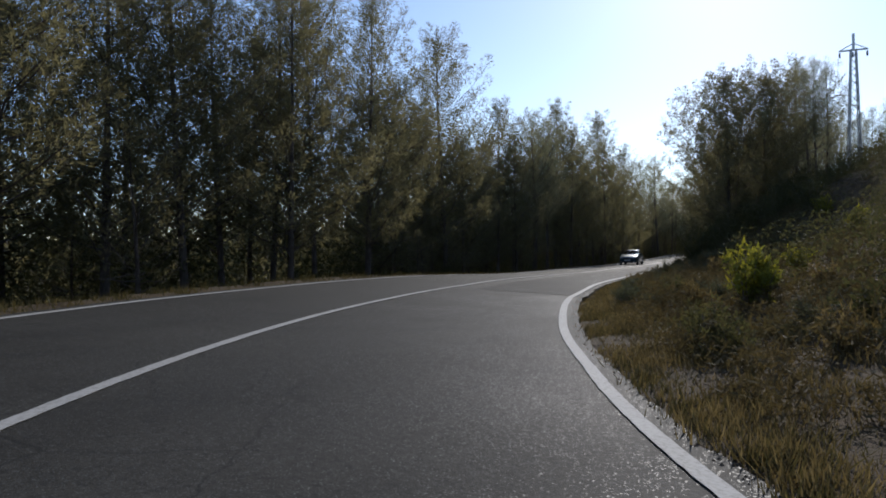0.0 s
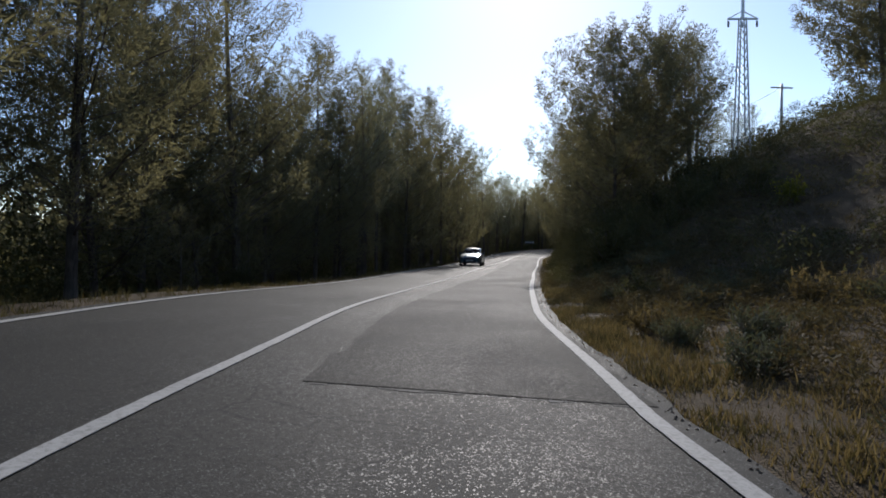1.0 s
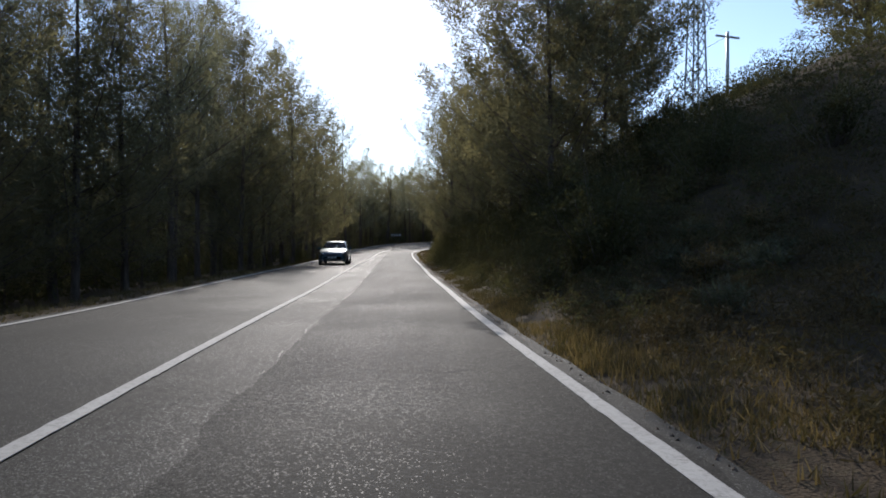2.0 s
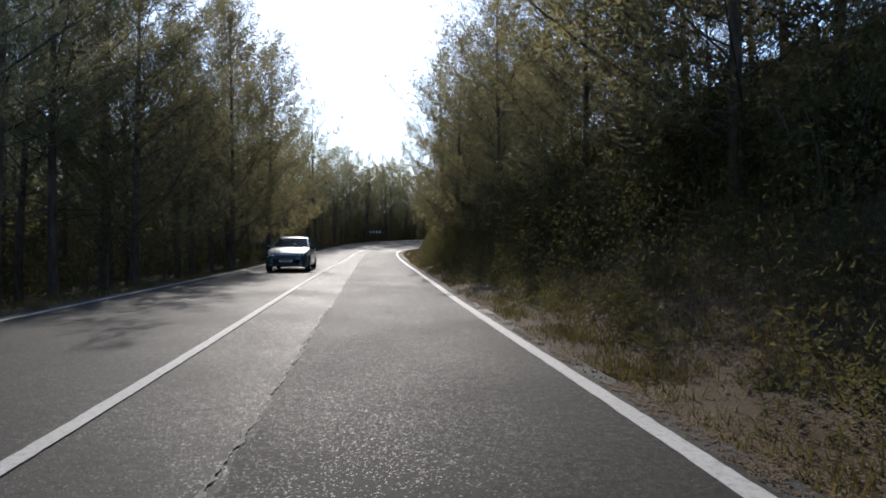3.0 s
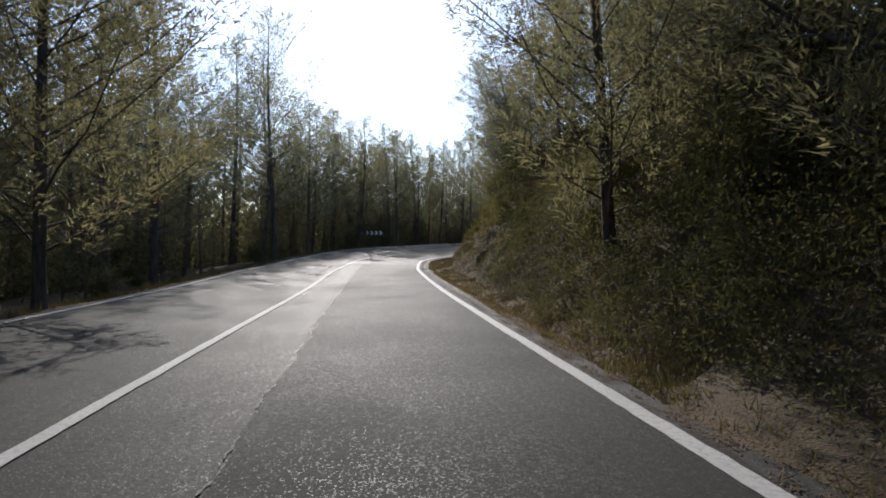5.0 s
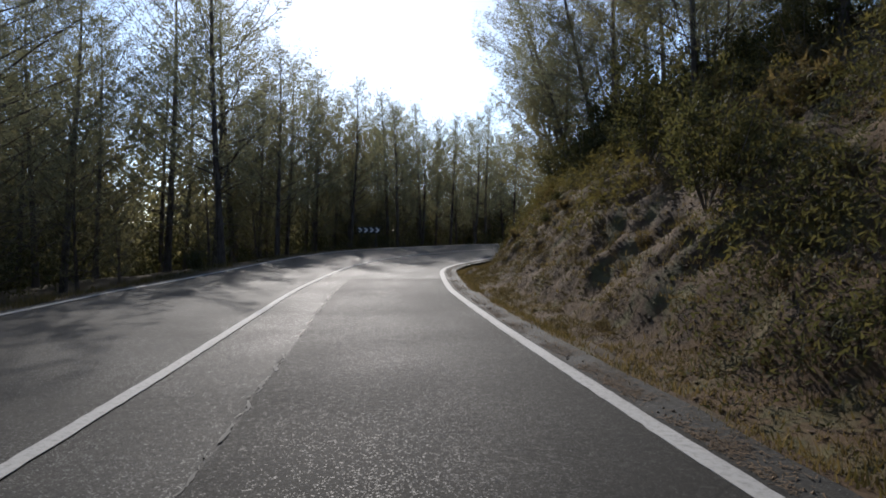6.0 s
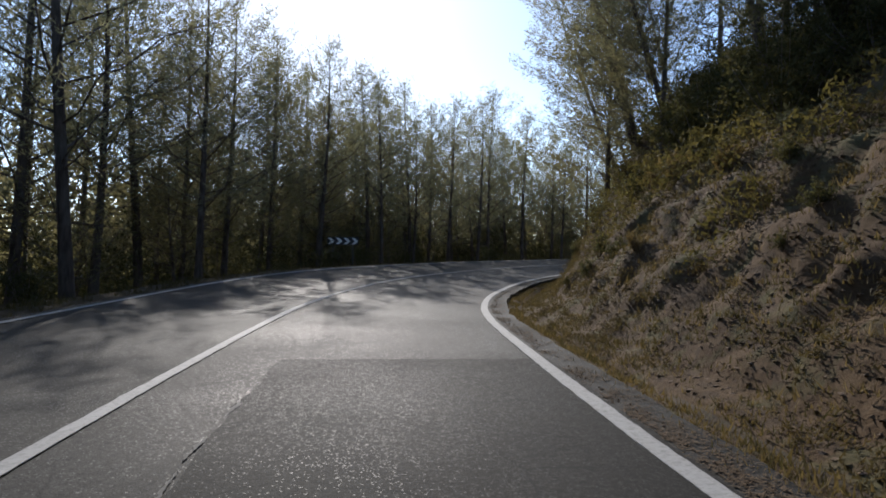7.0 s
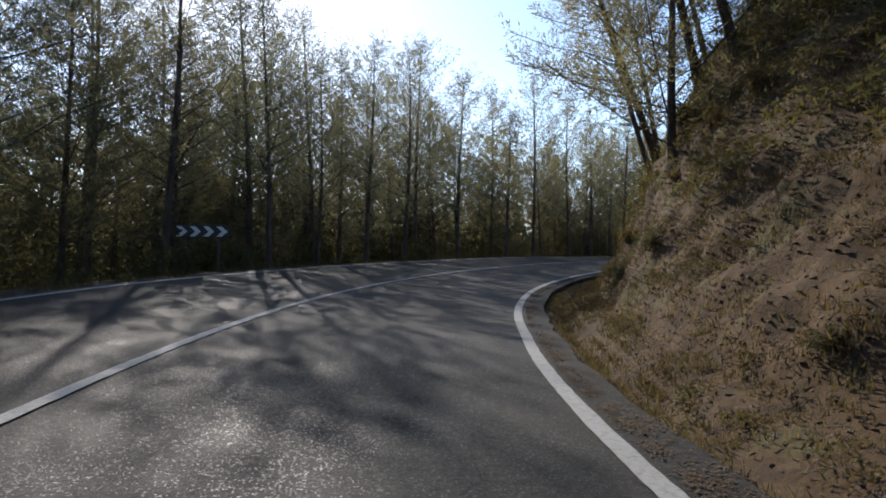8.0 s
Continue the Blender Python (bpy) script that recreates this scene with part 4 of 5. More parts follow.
def grass_mesh(name, count, where, h0, h1, mat, seed, clump=14):
    """Blades of grass in tufts; where(r) gives s and d of a tuft."""
    r = np.random.default_rng(seed)
    out = []
    while len(out) * clump < count:
        s, d = where(r)
        p = surface(s, d)
        n = clump
        base = p + np.column_stack([r.normal(0, 0.09, (n, 2)), np.full(n, -0.03)])
        h = r.uniform(h0, h1, n) * r.uniform(0.5, 1.0)
        tip = base + np.column_stack([r.normal(0, 0.35, (n, 2)) * h[:, None], h])
        side = r.normal(0, 1, (n, 3)) * np.array([1, 1, 0])
        side /= np.linalg.norm(side, axis=1)[:, None]
        w = r.uniform(0.005, 0.012, n)[:, None]
        out.append(np.stack([base - side * w, base + side * w, tip], 1))
    return blades(name, np.vstack(out), mat)


def near_edge(s0, s1, wide):
    def where(r):
        s = r.uniform(s0, s1)
        d = edge_right(s) + 0.38 + abs(r.normal(0, wide))
        while patchy(s, d) < r.normal(-0.35, 0.3):
            s = r.uniform(s0, s1)
            d = edge_right(s) + 0.38 + abs(r.normal(0, wide))
        return s, d
    return where


def left_edge(r):
    s = r.uniform(S(2), S_BEND + 50)
    return s, edge_left(s) - 0.45 - abs(r.normal(0, 0.8))


for nm, n, wh, a, b, mt, sd, lab in (
        ("verge_grass", 34000, near_edge(S(0), S(46), 0.8), 0.05, 0.2, M_GRASS_GREEN, 1, "yellow-green roadside grass on the verge"),
        ("dry_grass", 46000, near_edge(S(0), S(36), 1.2), 0.05, 0.2, M_GRASS, 2, "dry straw-coloured grass tufts along the verge"),
        ("ditch_grass", 46000, near_edge(S(70), S_BEND + 30, 0.75), 0.03, 0.13, M_GRASS, 3, "short dry tan grass in the ditch below the cut"),
        ("bank_grass", 60000, lambda r: (r.uniform(S(66), S_BEND + 30), r.uniform(5.6, 11)), 0.04, 0.15, M_GRASS, 4, "sparse dry grass on the rocky cut"),
        ("bank_herbs", 84000, near_edge(S(66), S_BEND + 28, 3.0), 0.04, 0.14, M_GRASS_GREEN, 7, "olive green weeds on the rocky cut"),
        ("shade_weeds", 6000, near_edge(S(35), S(72), 0.9), 0.05, 0.22, M_GRASS_GREEN, 8, "sparse weeds on the shaded verge"),
        ("leaf_litter", 46000, near_edge(S(34), S(74), 1.4), 0.015, 0.07, M_SCRUB, 9, "brown leaf and twig litter on the shaded verge"),
        ("hill_grass", 40000, lambda r: (r.uniform(S(4), S(60)), 5.2 + 10 * r.uniform() ** 1.3), 0.08, 0.3, M_GRASS, 6, "dry grass on the shrubby slope"),
        ("forest_grass", 34000, left_edge, 0.06, 0.28, M_GRASS_GREEN, 5, "thin grass along the forest edge")):
    tagged(new(nm, grass_mesh(nm, n, wh, a, b, mt, sd)), lab, "grass", kind="stuff")


# stones in and below the cut
def stone_mesh(seed):
    bm = bmesh.new()
    bmesh.ops.create_icosphere(bm, subdivisions=1, radius=0.5)
    r = random.Random(seed)
    sx, sy, sz = r.uniform(0.8, 1.3), r.uniform(0.6, 1.0), r.uniform(0.3, 0.6)
    for v in bm.verts:
        k = 1 + r.uniform(-0.28, 0.22)
        v.co = Vector((v.co.x * sx * k, v.co.y * sy * k, v.co.z * sz * k))
    return bm_mesh("stone", bm, M_STONE, False)


stone_kinds = [stone_mesh(k) for k in range(7)]
for k in range(290):
    s = rng.uniform(S(73), S_BEND + 26)
    q = rng.uniform(0, 1)
    d = edge_right(s) + (rng.uniform(0.5, 1.6) if q < 0.25 else rng.uniform(1.6, 5.2))
    st = part("stone", stone_kinds[int(rng.integers(7))], cut)
    z = float(rng.uniform(0.06, 0.2) if q < 0.25 else rng.uniform(0.05, 0.15) * rng.uniform(0.6, 1.0) * (1.25 if k % 3 == 0 else 0.8))
    p = surface(s, d) - np.array([0, 0, 0.3 * z])
    st.matrix_basis = Matrix.LocRotScale(Vector(p), Euler((rng.uniform(-0.5, 0.5), rng.uniform(-0.5, 0.5), rng.uniform(0, 6.28))), (z, z, z))


def needle_mesh(count=32000):
    """Fallen needles lying in drifts beside the edge line."""
    r = np.random.default_rng(12)
    s = r.uniform(S(34), S_BEND + 30, count * 3)
    off = 0.13 + np.abs(r.normal(0, 0.17, count * 3))
    keep = (lump(s, off, 0.35, 2.0) > r.normal(-0.1, 0.4, count * 3)) & (off < 0.6)
    s, off = s[keep][:count], off[keep][:count]
    n = len(s)
    p, a = spot(s, edge_right(s) + off), r.uniform(0, 6.2832, n)
    ln, w = r.uniform(0.02, 0.05, (n, 1)), r.uniform(0.003, 0.007, (n, 1))
    u, v = np.column_stack([np.cos(a), np.sin(a), 0 * a]), np.column_stack([-np.sin(a), np.cos(a), 0 * a])
    lift = np.column_stack([0 * a, 0 * a, r.uniform(0.003, 0.016, n)])
    cs = np.stack([p - u * ln + v * w + lift, p - u * ln - v * w + lift, p + u * ln + lift * 0.8], 1)
    return blades("needle_litter", cs, M_LITTER)


tagged(new("needle_litter", needle_mesh()), "brown fallen pine needles along the paved edge", "litter", kind="stuff")


# small rubble, past counting
def rubble_mesh(count=20000):
    r = np.random.default_rng(31)
    verts, faces = [], []
    for k in range(count):
        s = r.uniform(S(72), S_BEND + 30)
        p = surface(s, edge_right(s) + 0.28 + r.uniform(0.8, 6.0))
        h = r.uniform(0.012, 0.04)
        i = len(verts)
        for q in range(4):
            a = q * 1.571 + r.uniform(0, 0.9)
            verts.append((p[0] + h * 1.3 * math.cos(a), p[1] + h * 1.3 * math.sin(a), p[2] + r.uniform(-0.6, 0.3) * h))
        verts.append((p[0] + r.uniform(-h, h) * 0.5, p[1] + r.uniform(-h, h) * 0.5, p[2] + 0.32 * h))
        faces += [(i, i + 1, i + 4), (i + 1, i + 2, i + 4), (i + 2, i + 3, i + 4), (i + 3, i, i + 4)]
    pick = np.repeat((r.uniform(0, 1, count) < 0.65).astype(int), 4)
    return mesh_from("rubble", verts, faces, [M_STONE, M_CUT], False, pick)


tagged(new("rubble", rubble_mesh()), "small broken stones littering the road cut", "rubble", kind="stuff")


# gravel and fallen bits along the paved edges
def gravel_mesh(count=5200):
    r = np.random.default_rng(8)
    verts, faces = [], []
    for k in range(count):
        s = r.uniform(S(0), S_BEND + 35)
        d = edge_right(s) + 0.16 + abs(r.normal(0, 0.28)) if r.uniform() < 0.75 else edge_left(s) - 0.12 - abs(r.normal(0, 0.3))
        far = d > edge_right(s) + 0.3 or d < edge_left(s) - 0.3
        p = surface(s, d) if far else spot(s, d)
        h = r.uniform(0.005, 0.018)
        i = len(verts)
        for q in range(4):
            a = q * 1.571 + r.uniform(0, 0.8)
            verts.append((p[0] + h * 1.4 * math.cos(a), p[1] + h * 1.4 * math.sin(a), p[2] - 0.004))
        verts.append((p[0] + r.uniform(-h, h) * 0.4, p[1] + r.uniform(-h, h) * 0.4, p[2] + h))
        faces += [(i, i + 1, i + 4), (i + 1, i + 2, i + 4), (i + 2, i + 3, i + 4), (i + 3, i, i + 4)]
    return mesh_from("gravel", verts, faces, M_STONE)


tagged(new("gravel", gravel_mesh()), "loose pale gravel and grit along the road edge", "gravel", kind="stuff")


# pale broken residue along the overlay's joint
def seam_mesh():
    r = np.random.default_rng(21)
    cs = []
    ss = np.arange(PATCH_A + 1, PATCH_B, 0.035)
    heavy = np.where((ss > S(36)) & (ss < S(46)), 1.5, np.where((ss > S(58)) & (ss < S(91)), 1.1, 0.3))
    wave = np.convolve(r.normal(0, 1, len(ss)), np.ones(9) / 3, "same") + 0.5 * np.convolve(r.normal(0, 1, len(ss)), np.ones(3) / 1.7, "same")
    wide = np.clip(wave - 1.0 + 1.1 * heavy, 0, 2.4) * 0.0048 * (0.6 + heavy)
    mid = joint(ss) - 0.015 + 0.012 * np.convolve(r.normal(0, 1, len(ss)), np.ones(7) / 2.6, "same")
    for k in range(len(ss) - 1):
        if wide[k] + wide[k + 1] > 0.003:
            cs.append(np.stack([spot(ss[k], mid[k] - wide[k], 0.011), spot(ss[k], mid[k] + wide[k], 0.011),
                                spot(ss[k + 1], mid[k + 1] + wide[k + 1], 0.011), spot(ss[k + 1], mid[k + 1] - wide[k + 1], 0.011)]))
    for end in (PATCH_A, PATCH_B):
        d = 0.9
        while d < 3.4:
            ln = r.uniform(0.04, 0.16)
            if r.uniform() < 0.75:
                o = r.normal(0, 0.015)
                a, b = (end - 0.075 + o, end - 0.03) if end == PATCH_A else (end + 0.005, end + 0.035 + o)
                cs.append(np.stack([spot(a, d, 0.005), spot(a, d + ln, 0.005), spot(b, d + ln, 0.005), spot(b, d, 0.005)]))
            d += ln
    return quads("seam_residue", np.array(cs), M_SEAM)


tagged(new("seam_residue", seam_mesh()), "pale broken residue along the asphalt joint", "road", kind="stuff")


# ---- chevron board on the outer side of the last bend ----
M_BOARD = plain("dusty_black_board", (0.02, 0.02, 0.022), 0.5, 0, 0.4)
M_CHEVRON = plain("white_chevrons", (0.78, 0.78, 0.75), 0.5, 0, 0.25)
M_POST = plain("weathered_post", (0.09, 0.085, 0.075), 0.7, 0.2, 0.5)
M_GALV = plain("galvanised_steel", (0.45, 0.46, 0.46), 0.45, 0.8, 0.3)


def box(bm, x0, x1, y0, y1, z0, z1, bevel=0.0):
    m = Matrix.LocRotScale(Vector(((x0 + x1) / 2, (y0 + y1) / 2, (z0 + z1) / 2)), None, (x1 - x0, y1 - y0, z1 - z0))
    made = bmesh.ops.create_cube(bm, size=1.0, matrix=m)
    if bevel:
        ed = {e for v in made["verts"] for e in v.link_edges}
        bmesh.ops.bevel(bm, geom=list(ed), offset=bevel, segments=2, affect="EDGES")


def chevron_board(x, y, low, yaw):
    thing = tagged(new("chevron_sign"), "black and white chevron board on steel posts beside the bend", "road sign")
    z0 = rise_z(x, y)
    thing.matrix_basis = pose(x, y, z0, 0, 0, yaw)
    low -= z0
    bm = bmesh.new()
    box(bm, -0.8, 0.8, -0.02, 0.02, low, low + 0.42, 0.008)
    part("board", bm_mesh("board", bm, M_BOARD, False), thing, "black board with rounded edges")
    for k in range(4):
        bm = bmesh.new()
        c = -0.6 + 0.4 * k
        pts = [(c - 0.17, 0.05), (c + 0.0, 0.05), (c + 0.17, 0.21), (c + 0.0, 0.37), (c - 0.17, 0.37), (c + 0.0, 0.21)]
        front = [bm.verts.new((px, -0.026, low + pz)) for px, pz in pts]
        back = [bm.verts.new((px, -0.020, low + pz)) for px, pz in pts]
        bm.faces.new(front[:3] + [front[5]])
        bm.faces.new([front[5], front[2], front[3], front[4]])
        for i in range(6):
            j = (i + 1) % 6
            bm.faces.new((front[i], back[i], back[j], front[j]))
        bmesh.ops.recalc_face_normals(bm, faces=bm.faces)
        part("chevron", bm_mesh("chevron", bm, M_CHEVRON, False), thing, "white painted chevron")
    for px in (-0.5, 0.5):
        bm = bmesh.new()
        box(bm, px - 0.04, px + 0.04, 0.021, 0.061, -0.3, low + 0.4, 0.005)
        part("post", bm_mesh("post", bm, M_POST, False), thing, "dark weathered steel post")
    return thing


chevron_board(-20.25, 118.5, 2.09, 3)


# ---- lattice pylon and pole on the hill ----
def bar(bm, a, b, w):
    """A straight square bar between two places."""
    a, b = Vector(a), Vector(b)
    m = Matrix.Translation((a + b) / 2) @ (b - a).to_track_quat("Z", "Y").to_matrix().to_4x4() @ Matrix.Diagonal((w, w, (b - a).length, 1))
    bmesh.ops.create_cube(bm, size=1.0, matrix=m)


def pylon(x, y, top):
    thing = tagged(new("power_pylon"), "grey lattice steel power pylon standing on the hill", "pylon")
    base = rise_z(x, y)
    thing.matrix_basis = pose(x, y, base, 0, 0, 12)
    h = top - base
    half = lambda z: 0.36 - 0.23 * z / h
    corner = lambda k, z: ((1, 1, -1, -1)[k] * half(z), (1, -1, -1, 1)[k] * half(z), z)
    for k in range(4):
        bm = bmesh.new()
        bar(bm, corner(k, -0.3), corner(k, h - 0.7), 0.065)
        part("leg", bm_mesh("leg", bm, M_GALV, False), thing)
    zs = [0.0]
    while zs[-1] < h - 1.3:
        zs.append(zs[-1] + 1.5 * half(zs[-1]) + 0.18)
    for a, b in zip(zs, zs[1:]):
        for k in range(4):
            bm = bmesh.new()
            bar(bm, corner(k, a), corner((k + 1) % 4, b), 0.035)
            part("brace", bm_mesh("brace", bm, M_GALV, False), thing)
    bm = bmesh.new()
    bar(bm, (-0.85, 0, h - 0.75), (0.85, 0, h - 0.75), 0.1)
    bar(bm, (-0.8, 0, h - 0.72), (0, 0, h - 0.3), 0.05)
    bar(bm, (0.8, 0, h - 0.72), (0, 0, h - 0.3), 0.05)
    part("crossarm", bm_mesh("crossarm", bm, M_GALV, False), thing)
    bm = bmesh.new()
    bar(bm, (0, 0, h - 0.8), (0, 0, h + 0.35), 0.14)
    part("peak", bm_mesh("peak", bm, M_GALV, False), thing)
    for px in (-0.8, 0.0, 0.8):
        bm = bmesh.new()
        for i in range(4):
            bmesh.ops.create_cone(bm, cap_ends=True, segments=8, radius1=0.07, radius2=0.05, depth=0.06,
                                  matrix=Matrix.Translation((px, 0.1 if px == 0 else 0, h - 0.9 - 0.09 * i)))
        part("insulator", bm_mesh("insulator", bm, M_BOARD, False), thing, "dark disc insulator")
    return thing


def utility_pole(x, y, top):
    thing = tagged(new("utility_pole"), "slim grey steel pole with a short crossarm", "pole")
    base = rise_z(x, y)
    thing.matrix_basis = pose(x, y, base, 0, 0, 20)
    h = top - base
    part("shaft", mesh_from("shaft", *tube([(0, 0, -0.3), (0, 0, h / 2), (0, 0, h)], [0.11, 0.09, 0.07], 8), M_GALV, True), thing)
    bm = bmesh.new()
    bar(bm, (-0.7, 0, h - 0.25), (0.7, 0, h - 0.25), 0.08)
    part("crossarm", bm_mesh("crossarm", bm, M_GALV, False), thing)
    return thing


pylon(0.6, 50.5, 15.2)
utility_pole(3.6, 54.6, 11.6)

utility_pole(-5.0, 84.0, 11.4)

# the cable between the poles
c0, c1 = Vector((3.6, 54.6, 11.4)), Vector((-5.0, 84.0, 11.2))
pts = [c0.lerp(c1, u) - Vector((0, 0, 2.2 * u * (1 - u))) for u in np.linspace(0, 1, 30)]
wire = new("overhead_cable", mesh_from("overhead_cable", *tube(pts, [0.012] * 30, 4), M_BOARD, True))
tagged(wire, "thin dark overhead power cable", "cable")


# ---- the grey-green car in the other lane ----
def car_paint():
    n = Nodes("grey_green_car_paint")
    n.base(n.mix(n.ramp(n.noise(3.0, 4), (0.45, 0.0), (0.75, 0.35)), (0.022, 0.060, 0.074), (0.055, 0.074, 0.078)))
    n.set(Metallic=0.45, Roughness=0.4, Coat_Weight=0.7, Coat_Roughness=0.1)
    n.bump(n.noise(300, 2), 0.03, 0.001)
    return n.mat


def glass(name, tint):
    n = Nodes(name)
    n.base(tint)
    n.set(Roughness=0.02, Transmission_Weight=1.0, IOR=1.2)
    return n.mat


M_CAR = car_paint()
M_GLASS = glass("tinted_car_glass", (0.45, 0.5, 0.5))
M_LENS = glass("lamp_glass", (0.9, 0.9, 0.92))
M_RUBBER = plain("tyre_rubber", (0.02, 0.02, 0.021), 0.85, 0, 0.4, 12, 0.004)
M_PLASTIC = plain("black_plastic", (0.018, 0.018, 0.02), 0.55, 0, 0.3)
M_ALLOY = plain("alloy_metal", (0.5, 0.5, 0.5), 0.35, 0.9, 0.4)
M_CHROME = plain("chrome_trim", (0.7, 0.7, 0.72), 0.15, 1.0, 0.15)
M_SEAT = plain("dark_seat_cloth", (0.03, 0.03, 0.032), 0.95, 0, 0.3, 20, 0.003)
M_PLATE = plain("pale_plate", (0.6, 0.6, 0.58), 0.5, 0, 0.2)
M_LAMP = plain("lamp_housing", (0.09, 0.10, 0.11), 0.2, 0.4, 0.3)

AXLES = (0.0, -2.58)
WHEEL_R = 0.316


def car_station(x):
    """Half of a cross-section of the car's body at x: y, z from the sill to the middle of the top."""
    top = np.interp(x, [-3.66, -3.60, -3.5, -3.28, -2.75, -2.2, -1.7, -1.3, -0.42, 0.0, 0.45, 0.72, 0.84, 0.90, 0.915],
                    [0.60, 0.93, 1.02, 1.09, 1.37, 1.455, 1.46, 1.405, 0.995, 0.935, 0.86, 0.76, 0.66, 0.5, 0.4])
    w = np.interp(x, [-3.66, -3.6, -3.4, -3.0, -2.4, -0.3, 0.3, 0.6, 0.8, 0.88, 0.915], [0.62, 0.72, 0.80, 0.86, 0.885, 0.885, 0.86, 0.81, 0.71, 0.62, 0.5])
    belt = np.interp(x, [-3.66, -3.5, -3.2, -2.2, -0.5, -0.3, 0.4, 0.72, 0.84, 0.915], [0.58, 0.95, 1.02, 0.985, 0.93, 0.915, 0.82, 0.71, 0.61, 0.38])
    roof = np.interp(x, [-3.66, -3.45, -3.28, -2.75, -2.2, -1.3, -0.42, 0.0, 0.915], [0.85, 0.85, 0.80, 0.66, 0.645, 0.645, 0.80, 0.86, 0.86]) * w / 0.885 * np.interp(x, [-0.42, 0.0], [1.0, 1.0])
    low = np.interp(x, [-3.66, -3.4, -3.0, 0.5, 0.8, 0.915], [0.36, 0.26, 0.22, 0.2, 0.2, 0.26])
    for ax in AXLES:
        r = 0.365
        if abs(x - ax) < r:
            low = max(low, WHEEL_R + math.sqrt(r * r - (x - ax) ** 2))
    belt = min(belt, top - 0.01)
    mid = max(low + 0.04, 0.52)
    up = max(mid + 0.03, belt - 0.2)
    return [(w * 0.94, low), (w * 0.985, low + 0.02 + 0.25 * (mid - low)), (w, mid), (w * 0.99, min(up, belt - 0.01)), (w * 0.955, belt),
            (roof + (w * 0.955 - roof) * 0.08, belt + (top - 0.055 - belt) * 0.93), (roof * 0.93, top - 0.022), (roof * 0.5, top - 0.004), (0.0, top + 0.004)]


def car_shell():
    """Faces of the body, sorted into painted panels and windows."""
    xs = sorted(set(np.round(np.concatenate([np.linspace(-3.66, 0.915, 62), *[ax + np.linspace(-0.37, 0.37, 25) for ax in AXLES],
                                             [-3.64, -0.44, -0.42, -1.29, -1.31, -1.74, -1.83, -2.52, -2.57, 0.86, 0.88, 0.9]]), 3)))
    rows = []
    for x in xs:
        half = car_station(x)
        rows.append([(x, y, z) for y, z in half] + [(x, -y, z) for y, z in half[-2::-1]])
    m = len(rows[0])
    verts = [v for r in rows for v in r]
    sets = {"body": [], "windscreen": [], "rear_window": [], "side_window_left": [], "side_window_right": []}
    for i in range(len(xs) - 1):
        xm = (xs[i] + xs[i + 1]) / 2
        for j in range(m - 1):
            f = (i * m + j, i * m + j + 1, (i + 1) * m + j + 1, (i + 1) * m + j)
            name = "body"
            jj = min(j, m - 2 - j)
            if jj in (6, 7) and -1.29 < xm < -0.43:
                name = "windscreen"
            elif jj in (6, 7) and -3.24 < xm < -2.8:
                name = "rear_window"
            elif jj == 4 and -3.05 < xm < -0.68 and not -1.83 < xm < -1.76 and not -2.57 < xm < -2.53:
                name = "side_window_left" if j < m / 2 else "side_window_right"
            sets[name].append(f)
    for end in (0, len(xs) - 1):
        sets["body"].append(tuple(end * m + j for j in (range(m) if end else range(m - 1, -1, -1))))
    return verts, sets


def keep_used(verts, faces):
    ids = sorted({i for f in faces for i in f})
    at = {i: k for k, i in enumerate(ids)}
    return [verts[i] for i in ids], [tuple(at[i] for i in f) for f in faces]


